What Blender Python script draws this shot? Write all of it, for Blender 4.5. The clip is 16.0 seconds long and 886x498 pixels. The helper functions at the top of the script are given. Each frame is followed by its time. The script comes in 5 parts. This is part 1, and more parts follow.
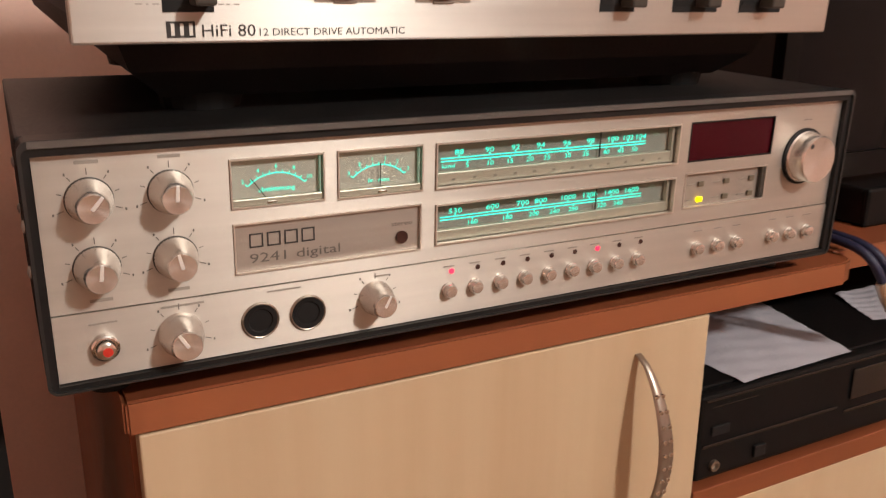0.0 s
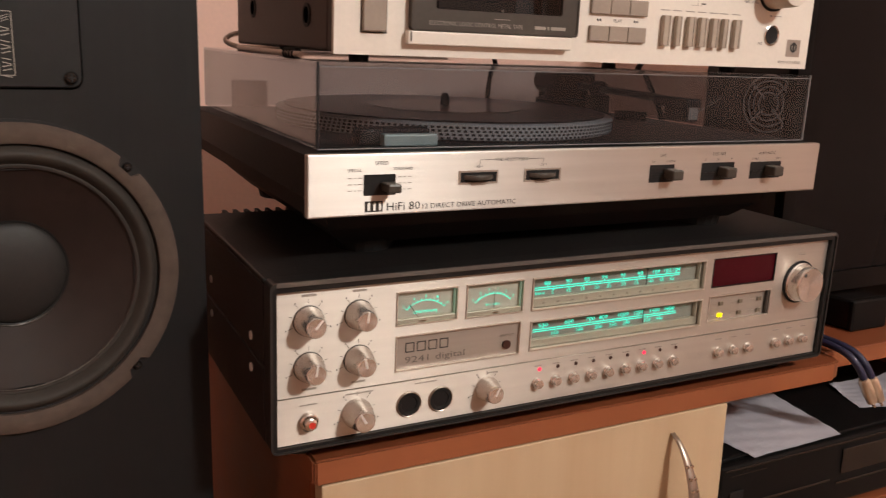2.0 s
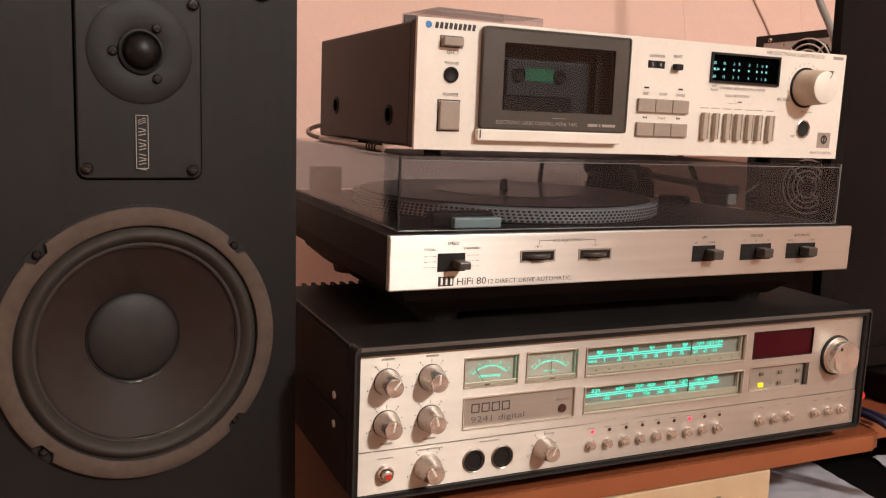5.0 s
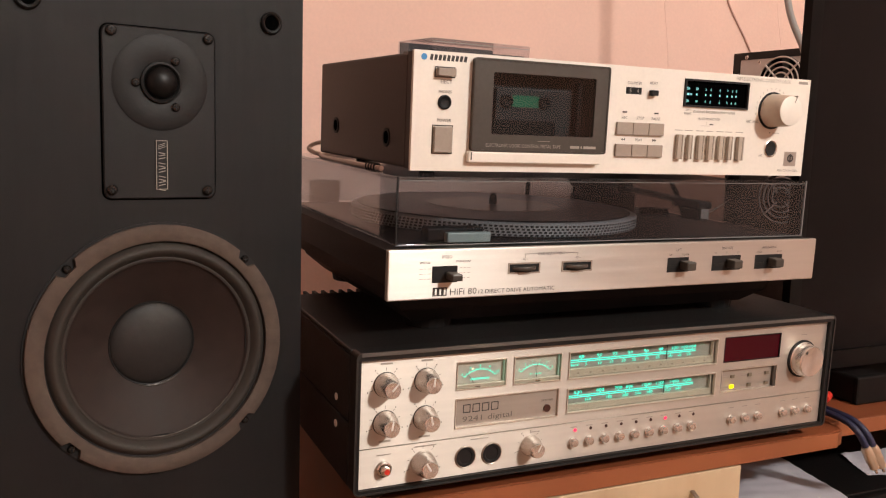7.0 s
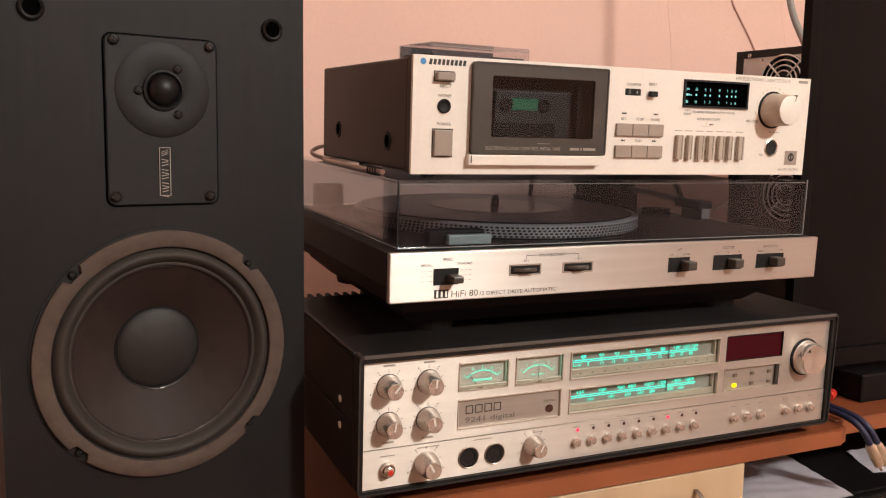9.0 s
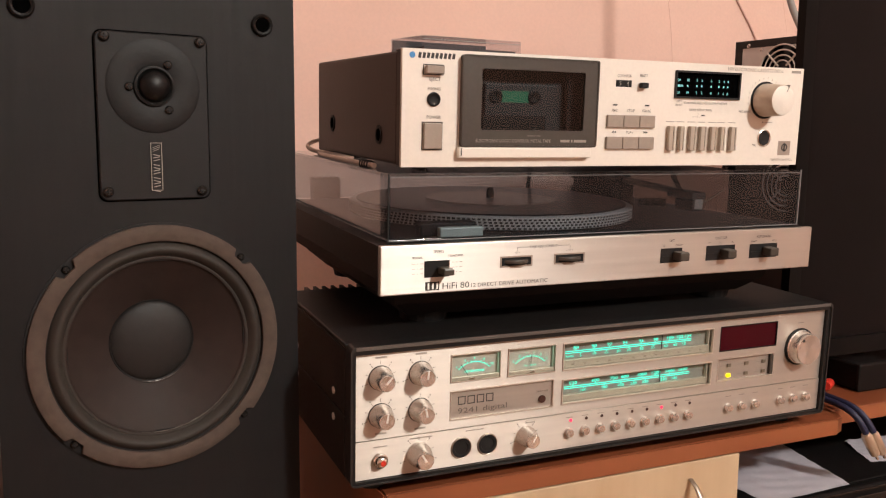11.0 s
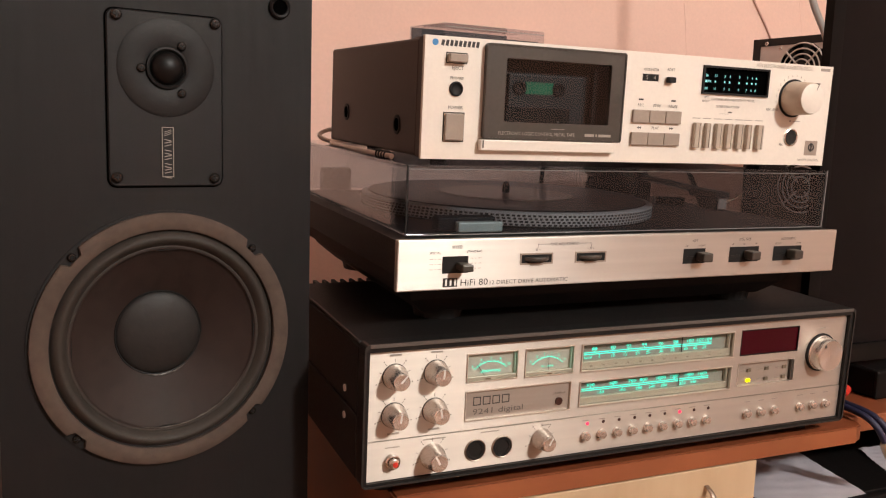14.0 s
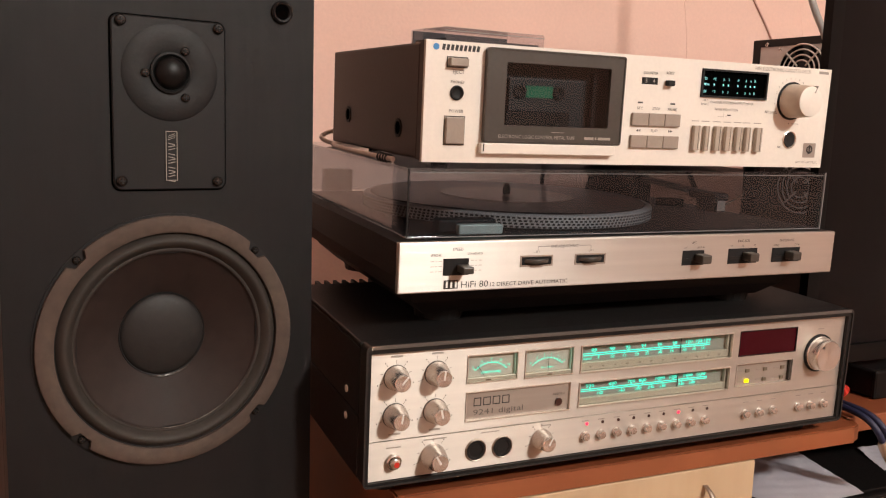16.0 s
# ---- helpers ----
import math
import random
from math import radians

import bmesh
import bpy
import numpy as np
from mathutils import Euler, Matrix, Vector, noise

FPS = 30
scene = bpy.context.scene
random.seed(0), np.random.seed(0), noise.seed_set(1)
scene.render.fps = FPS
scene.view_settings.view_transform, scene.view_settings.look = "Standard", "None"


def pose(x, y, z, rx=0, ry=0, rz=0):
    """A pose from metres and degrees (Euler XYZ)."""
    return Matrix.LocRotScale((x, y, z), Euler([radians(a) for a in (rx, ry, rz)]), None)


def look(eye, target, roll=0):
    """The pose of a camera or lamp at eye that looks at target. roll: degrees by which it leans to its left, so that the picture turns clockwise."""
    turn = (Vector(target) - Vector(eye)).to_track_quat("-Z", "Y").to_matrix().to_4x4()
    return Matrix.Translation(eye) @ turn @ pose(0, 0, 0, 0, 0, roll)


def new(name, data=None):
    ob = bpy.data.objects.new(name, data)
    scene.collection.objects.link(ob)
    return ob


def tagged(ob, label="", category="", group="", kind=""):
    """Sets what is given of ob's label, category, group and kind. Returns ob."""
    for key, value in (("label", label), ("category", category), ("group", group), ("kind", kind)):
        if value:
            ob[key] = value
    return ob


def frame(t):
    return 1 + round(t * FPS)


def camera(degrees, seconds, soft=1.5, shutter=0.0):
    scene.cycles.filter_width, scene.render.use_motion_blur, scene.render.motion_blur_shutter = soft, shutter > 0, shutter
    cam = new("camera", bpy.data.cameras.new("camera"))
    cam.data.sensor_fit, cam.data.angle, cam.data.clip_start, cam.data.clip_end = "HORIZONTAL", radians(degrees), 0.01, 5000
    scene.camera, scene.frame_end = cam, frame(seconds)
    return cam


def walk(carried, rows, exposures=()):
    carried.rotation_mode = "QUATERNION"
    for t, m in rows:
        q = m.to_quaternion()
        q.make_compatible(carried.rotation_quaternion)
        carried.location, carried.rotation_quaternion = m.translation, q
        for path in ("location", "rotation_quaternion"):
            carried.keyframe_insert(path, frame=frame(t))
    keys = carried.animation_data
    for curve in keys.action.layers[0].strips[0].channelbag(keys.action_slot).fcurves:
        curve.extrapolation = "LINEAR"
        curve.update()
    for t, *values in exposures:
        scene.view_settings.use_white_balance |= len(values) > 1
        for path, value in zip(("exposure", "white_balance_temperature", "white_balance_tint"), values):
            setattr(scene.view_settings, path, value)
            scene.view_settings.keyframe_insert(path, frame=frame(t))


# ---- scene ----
cam = camera(55.2, 16.0, soft=1.15, shutter=0.4)
PATH = [
    (0, (-0.001, 0.014, 0.938), (0.886, 1.714, 0.368), 0.4),
    (0.5, (-0.048, -0.022, 0.96), (0.932, 1.645, 0.449), 0.6),
    (0.7, (-0.071, -0.041, 0.982), (0.901, 1.629, 0.469), 0.6),
    (1, (-0.087, -0.055, 0.994), (0.877, 1.629, 0.51), 0.0),
    (1.5, (-0.111, -0.084, 1.007), (0.827, 1.626, 0.564), 0.6),
    (2, (-0.14, -0.103, 1.016), (0.753, 1.638, 0.599), 1.5),
    (2.5, (-0.158, -0.1, 1.02), (0.698, 1.663, 0.619), 1.7),
    (3, (-0.169, -0.114, 1.027), (0.669, 1.665, 0.663), 1.8),
    (3.5, (-0.174, -0.127, 1.025), (0.65, 1.667, 0.703), 1.8),
    (4, (-0.174, -0.135, 1.023), (0.627, 1.675, 0.737), 1.5),
    (6.5, (-0.216, -0.206, 1.042), (0.614, 1.599, 0.812), 1.7),
    (7, (-0.215, -0.212, 1.045), (0.617, 1.59, 0.802), 1.6),
    (7.5, (-0.218, -0.217, 1.048), (0.609, 1.589, 0.812), 1.5),
    (8, (-0.216, -0.219, 1.049), (0.61, 1.587, 0.813), 1.3),
    (10.5, (-0.205, -0.224, 1.048), (0.59, 1.593, 0.787), 0.6),
    (11, (-0.199, -0.231, 1.049), (0.593, 1.587, 0.787), 0.5),
    (11.5, (-0.187, -0.219, 1.045), (0.589, 1.604, 0.776), 0.5),
    (12, (-0.186, -0.206, 1.045), (0.582, 1.619, 0.767), 0.9),
    (12.5, (-0.189, -0.203, 1.046), (0.581, 1.621, 0.768), 1.3),
    (13, (-0.2, -0.2, 1.045), (0.579, 1.622, 0.773), 1.6),
    (13.5, (-0.205, -0.199, 1.046), (0.588, 1.617, 0.774), 1.9),
    (14, (-0.206, -0.201, 1.046), (0.593, 1.612, 0.771), 1.8),
    (14.5, (-0.207, -0.2, 1.047), (0.595, 1.611, 0.768), 1.7),
    (15, (-0.205, -0.209, 1.049), (0.598, 1.602, 0.773), 1.6),
    (15.5, (-0.206, -0.21, 1.049), (0.592, 1.603, 0.771), 1.7),
    (16, (-0.208, -0.207, 1.051), (0.587, 1.606, 0.77), 1.8),
]
EXPOSURE = 1.01
walk(cam, [(t, look(eye, target, roll)) for t, eye, target, roll in PATH],
     [(t, EXPOSURE + stops) for t, stops in ((0, -0.14), (0.5, -0.26), (1.0, -0.34), (2.0, -0.30), (3.0, -0.18), (4.0, -0.08), (6.5, 0.0), (16.0, 0.0))])

# ---- light ----
world = bpy.data.worlds.new("world")
scene.world = world
world.use_nodes = True
world.node_tree.nodes["Background"].inputs[0].default_value = (1.0, 0.95, 0.9, 1)
world.node_tree.nodes["Background"].inputs[1].default_value = 0.01

LAMP = (1.02, -1.65, 2.26)
bulb_data = bpy.data.lights.new("ceiling_bulb", "POINT")
bulb_data.energy, bulb_data.color, bulb_data.shadow_soft_size = 98, (1.0, 0.945, 0.885), 0.10
bulb = new("ceiling_bulb", bulb_data)
bulb.location = LAMP


# ---- materials ----
def material(name, color, rough=0.5, metal=0.0, grain=0.0, scale=60.0, bump=0.0, stretch=(1, 1, 1), second=None, emit=None, power=0.0, mottle=3.0):
    m = bpy.data.materials.new(name)
    m.use_nodes = True
    nt = m.node_tree
    b = nt.nodes["Principled BSDF"]
    b.inputs["Base Color"].default_value = (*color, 1)
    b.inputs["Roughness"].default_value = rough
    b.inputs["Metallic"].default_value = metal
    if emit:
        b.inputs["Emission Color"].default_value = (*emit, 1)
        b.inputs["Emission Strength"].default_value = power
    if grain or bump:
        co = nt.nodes.new("ShaderNodeTexCoord")
        mp = nt.nodes.new("ShaderNodeMapping")
        mp.inputs["Scale"].default_value = stretch
        nt.links.new(co.outputs["Object"], mp.inputs["Vector"])
        n1 = nt.nodes.new("ShaderNodeTexNoise")
        n1.inputs["Scale"].default_value, n1.inputs["Detail"].default_value = scale, 5
        n2 = nt.nodes.new("ShaderNodeTexNoise")
        n2.inputs["Scale"].default_value, n2.inputs["Detail"].default_value = mottle, 3
        nt.links.new(mp.outputs[0], n1.inputs["Vector"])
        nt.links.new(co.outputs["Object"], n2.inputs["Vector"])
        add = nt.nodes.new("ShaderNodeMath")
        add.operation = "MULTIPLY_ADD"
        nt.links.new(n2.outputs["Fac"], add.inputs[0])
        add.inputs[1].default_value = 0.5
        nt.links.new(n1.outputs["Fac"], add.inputs[2])
        ramp = nt.nodes.new("ShaderNodeValToRGB")
        other = second or tuple(c * (1 - grain) for c in color)
        ramp.color_ramp.elements[0].position, ramp.color_ramp.elements[1].position = 0.5, 1.0
        ramp.color_ramp.elements[0].color = (*other, 1)
        ramp.color_ramp.elements[1].color = (*color, 1)
        nt.links.new(add.outputs[0], ramp.inputs[0])
        nt.links.new(ramp.outputs[0], b.inputs["Base Color"])
        mr = nt.nodes.new("ShaderNodeMapRange")
        mr.inputs["To Min"].default_value, mr.inputs["To Max"].default_value = rough * 0.85, min(1, rough * 1.2)
        nt.links.new(n1.outputs["Fac"], mr.inputs["Value"])
        nt.links.new(mr.outputs[0], b.inputs["Roughness"])
        if bump:
            bp = nt.nodes.new("ShaderNodeBump")
            bp.inputs["Strength"].default_value, bp.inputs["Distance"].default_value = bump, 0.001
            nt.links.new(n1.outputs["Fac"], bp.inputs["Height"])
            nt.links.new(bp.outputs[0], b.inputs["Normal"])
    return m


def clear(name, tint, gloss=0.08, rough=0.03, dust=0.0):
    """Thin clear plastic: a tinted see-through sheet with a mirror coat and a film of dust."""
    m = bpy.data.materials.new(name)
    m.use_nodes = True
    nt = m.node_tree
    nt.nodes.clear()
    out = nt.nodes.new("ShaderNodeOutputMaterial")
    mix = nt.nodes.new("ShaderNodeMixShader")
    tr = nt.nodes.new("ShaderNodeBsdfTransparent")
    tr.inputs[0].default_value = (*tint, 1)
    gl = nt.nodes.new("ShaderNodeBsdfGlossy")
    gl.inputs["Roughness"].default_value = rough
    gl.inputs["Color"].default_value = (0.9, 0.9, 0.9, 1)
    lw = nt.nodes.new("ShaderNodeLayerWeight")
    lw.inputs["Blend"].default_value = 0.5
    pw = nt.nodes.new("ShaderNodeMath")
    pw.operation = "POWER"
    pw.inputs[1].default_value = 5.0
    nt.links.new(lw.outputs["Facing"], pw.inputs[0])
    fr = nt.nodes.new("ShaderNodeMath")
    fr.operation = "MULTIPLY_ADD"
    fr.inputs[1].default_value, fr.inputs[2].default_value = 1.0 - gloss, gloss
    nt.links.new(pw.outputs[0], fr.inputs[0])
    nt.links.new(fr.outputs[0], mix.inputs[0])
    nt.links.new(tr.outputs[0], mix.inputs[1])
    nt.links.new(gl.outputs[0], mix.inputs[2])
    film = nt.nodes.new("ShaderNodeMixShader")
    df = nt.nodes.new("ShaderNodeBsdfDiffuse")
    df.inputs[0].default_value = (0.56, 0.59, 0.64, 1)
    ns = nt.nodes.new("ShaderNodeTexNoise")
    ns.inputs["Scale"].default_value, ns.inputs["Detail"].default_value = 14, 6
    mu = nt.nodes.new("ShaderNodeMath")
    mu.operation = "MULTIPLY"
    mu.inputs[1].default_value = dust * 2
    nt.links.new(ns.outputs["Fac"], mu.inputs[0])
    nt.links.new(mu.outputs[0], film.inputs[0])
    nt.links.new(mix.outputs[0], film.inputs[1])
    nt.links.new(df.outputs[0], film.inputs[2])
    nt.links.new(film.outputs[0], out.inputs[0])
    return m


SILVER = material("brushed_champagne_aluminium", (0.60, 0.548, 0.485), 0.50, 0.74, 0.10, 220, 0.05, (0.03, 1, 1))
STEEL = material("brushed_silver_front", (0.665, 0.63, 0.58), 0.44, 0.84, 0.10, 240, 0.06, (0.03, 1, 1))
CREAM = material("cream_lacquered_front", (0.815, 0.765, 0.685), 0.45, 0.1, 0.05, 300, 0.02)
KNOB = material("turned_aluminium", (0.86, 0.82, 0.775), 0.25, 0.86)
POINTER = material("pale_pointer_metal", (0.86, 0.83, 0.79), 0.35, 0.3)
CHROME = material("chrome", (0.80, 0.78, 0.75), 0.14, 1.0)
BRONZE = material("satin_nickel", (0.42, 0.36, 0.30), 0.34, 0.9, 0.1, 120, 0.05)
BEZEL = material("satin_bezel_metal", (0.78, 0.73, 0.66), 0.28, 0.7)
BLACK = material("black_painted_metal", (0.0145, 0.0132, 0.0125), 0.46, 0.0, 0.3, 500, 0.15)
BLACK_LIP = material("satin_black_trim", (0.013, 0.013, 0.013), 0.4, 0.0, 0.25, 200, 0.05)
# one trim in two tones: shaded all round, lit along the top
EDGE_TRIM = material("shaded_trim_edge", (0.035, 0.033, 0.031), 0.45, 0.3, 0.2, 150, 0.05)
LIT_LIP = material("lit_trim_edge", (0.16, 0.15, 0.14), 0.42, 0.5, 0.2, 150, 0.05, (0.05, 1, 1))
# dark plastic parts, and the shade in cavities and the open bay
DARK = material("dark_plastic_and_cavity_shade", (0.008, 0.008, 0.008), 0.6)
BROWN = material("dark_brown_metal", (0.064, 0.048, 0.041), 0.5, 0.0, 0.25, 400, 0.12)
PLINTH = material("dark_brown_plinth_vinyl", (0.0185, 0.016, 0.015), 0.52, 0.0, 0.25, 400, 0.12)
VENEER = material("black_ash_vinyl", (0.0047, 0.0045, 0.0046), 0.6, 0.0, 0.3, 160, 0.25, (1, 1, 0.06))
FACEPLATE = material("matte_black_plastic", (0.0054, 0.0052, 0.0053), 0.55, 0.0, 0.15, 800, 0.1)
GASKET = material("worn_grey_brown_gasket", (0.092, 0.067, 0.054), 0.75, 0.0, 0.3, 120, 0.25)
FOAM = material("grey_rubber_surround", (0.035, 0.0295, 0.025), 0.62, 0.0, 0.25, 90, 0.2)
CONE = material("brown_coated_paper_cone", (0.0275, 0.0178, 0.0148), 0.64, 0.0, 0.3, 70, 0.3)
CAP = material("grey_dust_cap", (0.017, 0.0155, 0.0145), 0.55, 0.0, 0.3, 200, 0.2)
GLUE = material("glue_bead_with_glint", (0.10, 0.088, 0.078), 0.25, 0.0, 0.4, 300, 0.6)
DOME = material("black_silk_dome", (0.004, 0.0037, 0.0037), 0.42)
SCREW = material("blackened_screw", (0.03, 0.028, 0.026), 0.22, 0.7)
# shineless black: the level display, and the shade in holes and gaps
PIT = material("black_display_and_hole_shade", (0.0012, 0.0012, 0.0012), 0.8)
INK = material("black_print", (0.035, 0.032, 0.03), 0.6)
INK_GREY = material("grey_print", (0.31, 0.28, 0.24), 0.6)
INK_MID = material("faded_dark_print", (0.13, 0.115, 0.10), 0.6)
WALL_WIRE = material("dull_wall_wire", (0.62, 0.38, 0.31), 0.7)
INK_PALE = material("pale_print", (0.30, 0.275, 0.24), 0.5)
BLUE = material("blue_print", (0.05, 0.25, 0.55), 0.5)
PLATE = material("grey_name_plate", (0.42, 0.37, 0.32), 0.4, 0.5, 0.1, 220, 0.03, (0.03, 1, 1))
DIALBACK = material("grey_dial_backing", (0.58, 0.55, 0.49), 0.6, 0.0, 0.15, 200, 0.03)
DIALGREY = material("grey_green_dial_backing", (0.31, 0.305, 0.275), 0.6, 0.0, 0.15, 200, 0.03)
DIALBAR = material("pale_dial_rail", (0.62, 0.58, 0.50), 0.35, 0.5, 0.1, 200, 0.03, (0.03, 1, 1))
TEAL = material("glowing_teal_print", (0.02, 0.25, 0.2), 0.5, emit=(0.045, 0.88, 0.64), power=1.1)
TEAL_EDGE = material("teal_edge_glow_and_faint_print", (0.42, 0.58, 0.48), 0.3, emit=(0.10, 0.45, 0.30), power=0.06)
CYAN = material("glowing_cyan_digit", (0.1, 0.3, 0.3), 0.5, emit=(0.35, 0.9, 0.85), power=0.55)
RED_WIN = material("dark_red_display_window", (0.045, 0.002, 0.006), 0.22)
RED_ON = material("lit_red_diode", (0.5, 0.02, 0.05), 0.4, emit=(1.0, 0.02, 0.06), power=1.25)
LED_OFF = material("unlit_dark_diode", (0.05, 0.02, 0.015), 0.3)
YELLOW_ON = material("lit_yellow_lamp", (0.5, 0.4, 0.0), 0.4, emit=(1.0, 0.74, 0.0), power=1.5)
AMBER_OFF = material("unlit_lamp_lens", (0.16, 0.13, 0.09), 0.35)
RED_CAP = material("red_button_cap", (0.62, 0.04, 0.025), 0.4)
TAUPE = material("taupe_key_plastic", (0.33, 0.27, 0.22), 0.5, 0.0, 0.1, 400, 0.05)
SLIM = material("beige_key_plastic", (0.44, 0.37, 0.30), 0.45, 0.0, 0.1, 400, 0.05)
GUN = material("gunmetal_door_frame", (0.064, 0.056, 0.047), 0.4, 0.2, 0.15, 300, 0.05)
DOOR_RIM = material("satin_door_rim", (0.062, 0.056, 0.048), 0.32, 0.3)
SMOKE = clear("smoked_acrylic", (0.72, 0.748, 0.775), 0.028, dust=0.007)
CLEAR = clear("clear_acrylic", (0.93, 0.95, 0.93), 0.03)
EDGE = material("acrylic_edge_highlight", (0.20, 0.20, 0.205), 0.25)
DARKGLASS = clear("dark_window", (0.64, 0.68, 0.69), 0.035)
WELL = material("grey_cassette_well", (0.017, 0.018, 0.0185), 0.5, 0.0, 0.2, 200, 0.05)
CASE = clear("clear_cassette_case", (0.87, 0.86, 0.885), 0.05, dust=0.018)
INLAY = material("pale_inlay_card", (0.50, 0.46, 0.45), 0.6)
BEIGE_KNOB = material("beige_level_knob", (0.58, 0.47, 0.37), 0.4, 0.1, 0.1, 200, 0.03)
TAPE = material("grey_cassette_shell", (0.03, 0.032, 0.034), 0.45)
GREEN = material("green_tape_label", (0.02, 0.22, 0.11), 0.5)
RECORD = material("black_vinyl_record", (0.016, 0.016, 0.016), 0.30)
# paleness includes the wall's reflection in the middle of the record
LABEL = material("record_label_with_reflection", (0.84, 0.79, 0.73), 0.20, 0.0, 0.06, 60)
PLATTER = material("cast_platter_rim", (0.72, 0.72, 0.70), 0.45, 0.35)
MINT = material("pale_mint_lamp_cover", (0.62, 0.73, 0.67), 0.35)
CHERRY = material("cherry_laminate", (0.25, 0.074, 0.029), 0.38, 0.0, 0.35, 30, 0.03, (0.06, 1, 1), second=(0.17, 0.045, 0.017))
CHERRY_EDGE = material("cherry_edge_band", (0.29, 0.092, 0.037), 0.4, 0.0, 0.3, 30, 0.03, (0.06, 1, 1), second=(0.23, 0.068, 0.027))
MAPLE = material("pale_maple_laminate", (0.56, 0.42, 0.27), 0.45, 0.0, 0.2, 40, 0.03, (1, 1, 0.05), second=(0.50, 0.355, 0.22))
PINK = material("pink_wall_paint", (0.90, 0.615, 0.51), 0.85, 0.0, 0.06, 180, 0.25, mottle=1.2)
WHITEWASH = material("white_ceiling_paint", (0.8, 0.78, 0.74), 0.9, 0.0, 0.05, 100, 0.1)
PARQUET = material("brown_floorboard", (0.24, 0.13, 0.07), 0.4, 0.0, 0.4, 40, 0.1, (1, 0.06, 1))
PAPER = material("white_paper", (0.52, 0.50, 0.55), 0.7, 0.0, 0.08, 20)
VIDEO = material("black_recorder_plastic", (0.007, 0.0068, 0.0068), 0.4, 0.0, 0.2, 400, 0.06)
VIDEO_LINE = material("glossy_black_strip", (0.011, 0.0105, 0.010), 0.25)
PLUG = material("pale_gold_plug_barrel", (0.78, 0.66, 0.52), 0.28, 0.8)
BLUECABLE = material("navy_braided_cable", (0.017, 0.019, 0.058), 0.5, 0.0, 0.4, 900, 0.4)
BLACKCABLE = material("black_cable", (0.015, 0.014, 0.014), 0.5)
GREYCABLE = material("grey_cable", (0.30, 0.28, 0.26), 0.5)
BEIGECABLE = material("beige_cable", (0.82, 0.68, 0.60), 0.5)
SCREEN = material("dark_television_screen", (0.006, 0.005, 0.005), 0.2)
TVBEZEL = material("glossy_black_bezel", (0.0055, 0.005, 0.0048), 0.3)
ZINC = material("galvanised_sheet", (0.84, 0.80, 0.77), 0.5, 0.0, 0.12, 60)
# dimmer copy of the grille colour, for the lower fan in shade
ZINC_DIM = material("shaded_wire_grille", (0.55, 0.53, 0.52), 0.5, 0.3)
GRILLE = material("lit_wire_grille", (0.75, 0.70, 0.65), 0.4, 0.3)
SHADE = material("opal_lamp_glass", (0.9, 0.85, 0.75), 0.4, emit=(1.0, 0.74, 0.48), power=1.2)

for m, amount in ((SILVER, 0.86), (STEEL, 0.84), (PLATE, 0.5)):
    nt = m.node_tree
    tangent = nt.nodes.new("ShaderNodeTangent")
    tangent.direction_type, tangent.axis = "RADIAL", "Z"
    bs = nt.nodes["Principled BSDF"]
    nt.links.new(tangent.outputs[0], bs.inputs["Tangent"])
    bs.inputs["Anisotropic"].default_value, bs.inputs["Anisotropic Rotation"].default_value = amount, 0.25
nt = KNOB.node_tree
tangent = nt.nodes.new("ShaderNodeTangent")
tangent.direction_type, tangent.axis = "RADIAL", "Y"
bs = nt.nodes["Principled BSDF"]
nt.links.new(tangent.outputs[0], bs.inputs["Tangent"])
bs.inputs["Anisotropic"].default_value = 0.75
for m, level in ((TVBEZEL, 0.07), (DOME, 0.22), (PIT, 0.0), (VIDEO, 0.12), (PLINTH, 0.16), (BROWN, 0.35), (BLACK_LIP, 0.3), (DARK, 0.3), (VENEER, 0.3), (FACEPLATE, 0.30), (CONE, 0.3), (CAP, 0.35), (FOAM, 0.3), (GASKET, 0.2), (SCREEN, 0.06), (BLACK, 0.32), (RED_WIN, 0.22), (RECORD, 0.35)):
    m.node_tree.nodes["Principled BSDF"].inputs["Specular IOR Level"].default_value = level

# ---- building helpers ----
BASE = {}


def thing(name, at, label, category, rz=0, group=""):
    """An empty at the base of a thing. Its parts are given in world metres, or in its own metres when it is turned."""
    ob = new(name)
    ob.matrix_basis = pose(*at, 0, 0, rz)
    BASE[ob] = Vector((0, 0, 0)) if rz else Vector(at)
    return tagged(ob, label, category, group)


def tilt(ob, y, z, degrees=2.0):
    """Lean a whole thing back about a level axis through (y, z): its rear stands a little higher."""
    turn = Matrix.Translation((0, y, z)) @ Matrix.Rotation(radians(degrees), 4, "X") @ Matrix.Translation((0, -y, -z))
    ob.matrix_basis = turn @ ob.matrix_basis
    return ob


def part(name, bm, mat, parent, label="", smooth=False, kind=""):
    me = bpy.data.meshes.new(name)
    off = BASE[parent]
    for v in bm.verts:
        v.co -= off
    bm.normal_update()
    bm.to_mesh(me)
    bm.free()
    if smooth:
        for f in me.polygons:
            f.use_smooth = True
        me.set_sharp_from_angle(angle=radians(38))
    me.materials.append(mat)
    ob = new(name, me)
    ob.parent = parent
    BASE[ob] = off
    return tagged(ob, label, kind=kind)


def structure(name, bm, mat, label, category):
    me = bpy.data.meshes.new(name)
    bm.normal_update()
    bm.to_mesh(me)
    bm.free()
    me.materials.append(mat)
    ob = new(name, me)
    BASE[ob] = Vector((0, 0, 0))
    return tagged(ob, label, category, kind="structure")


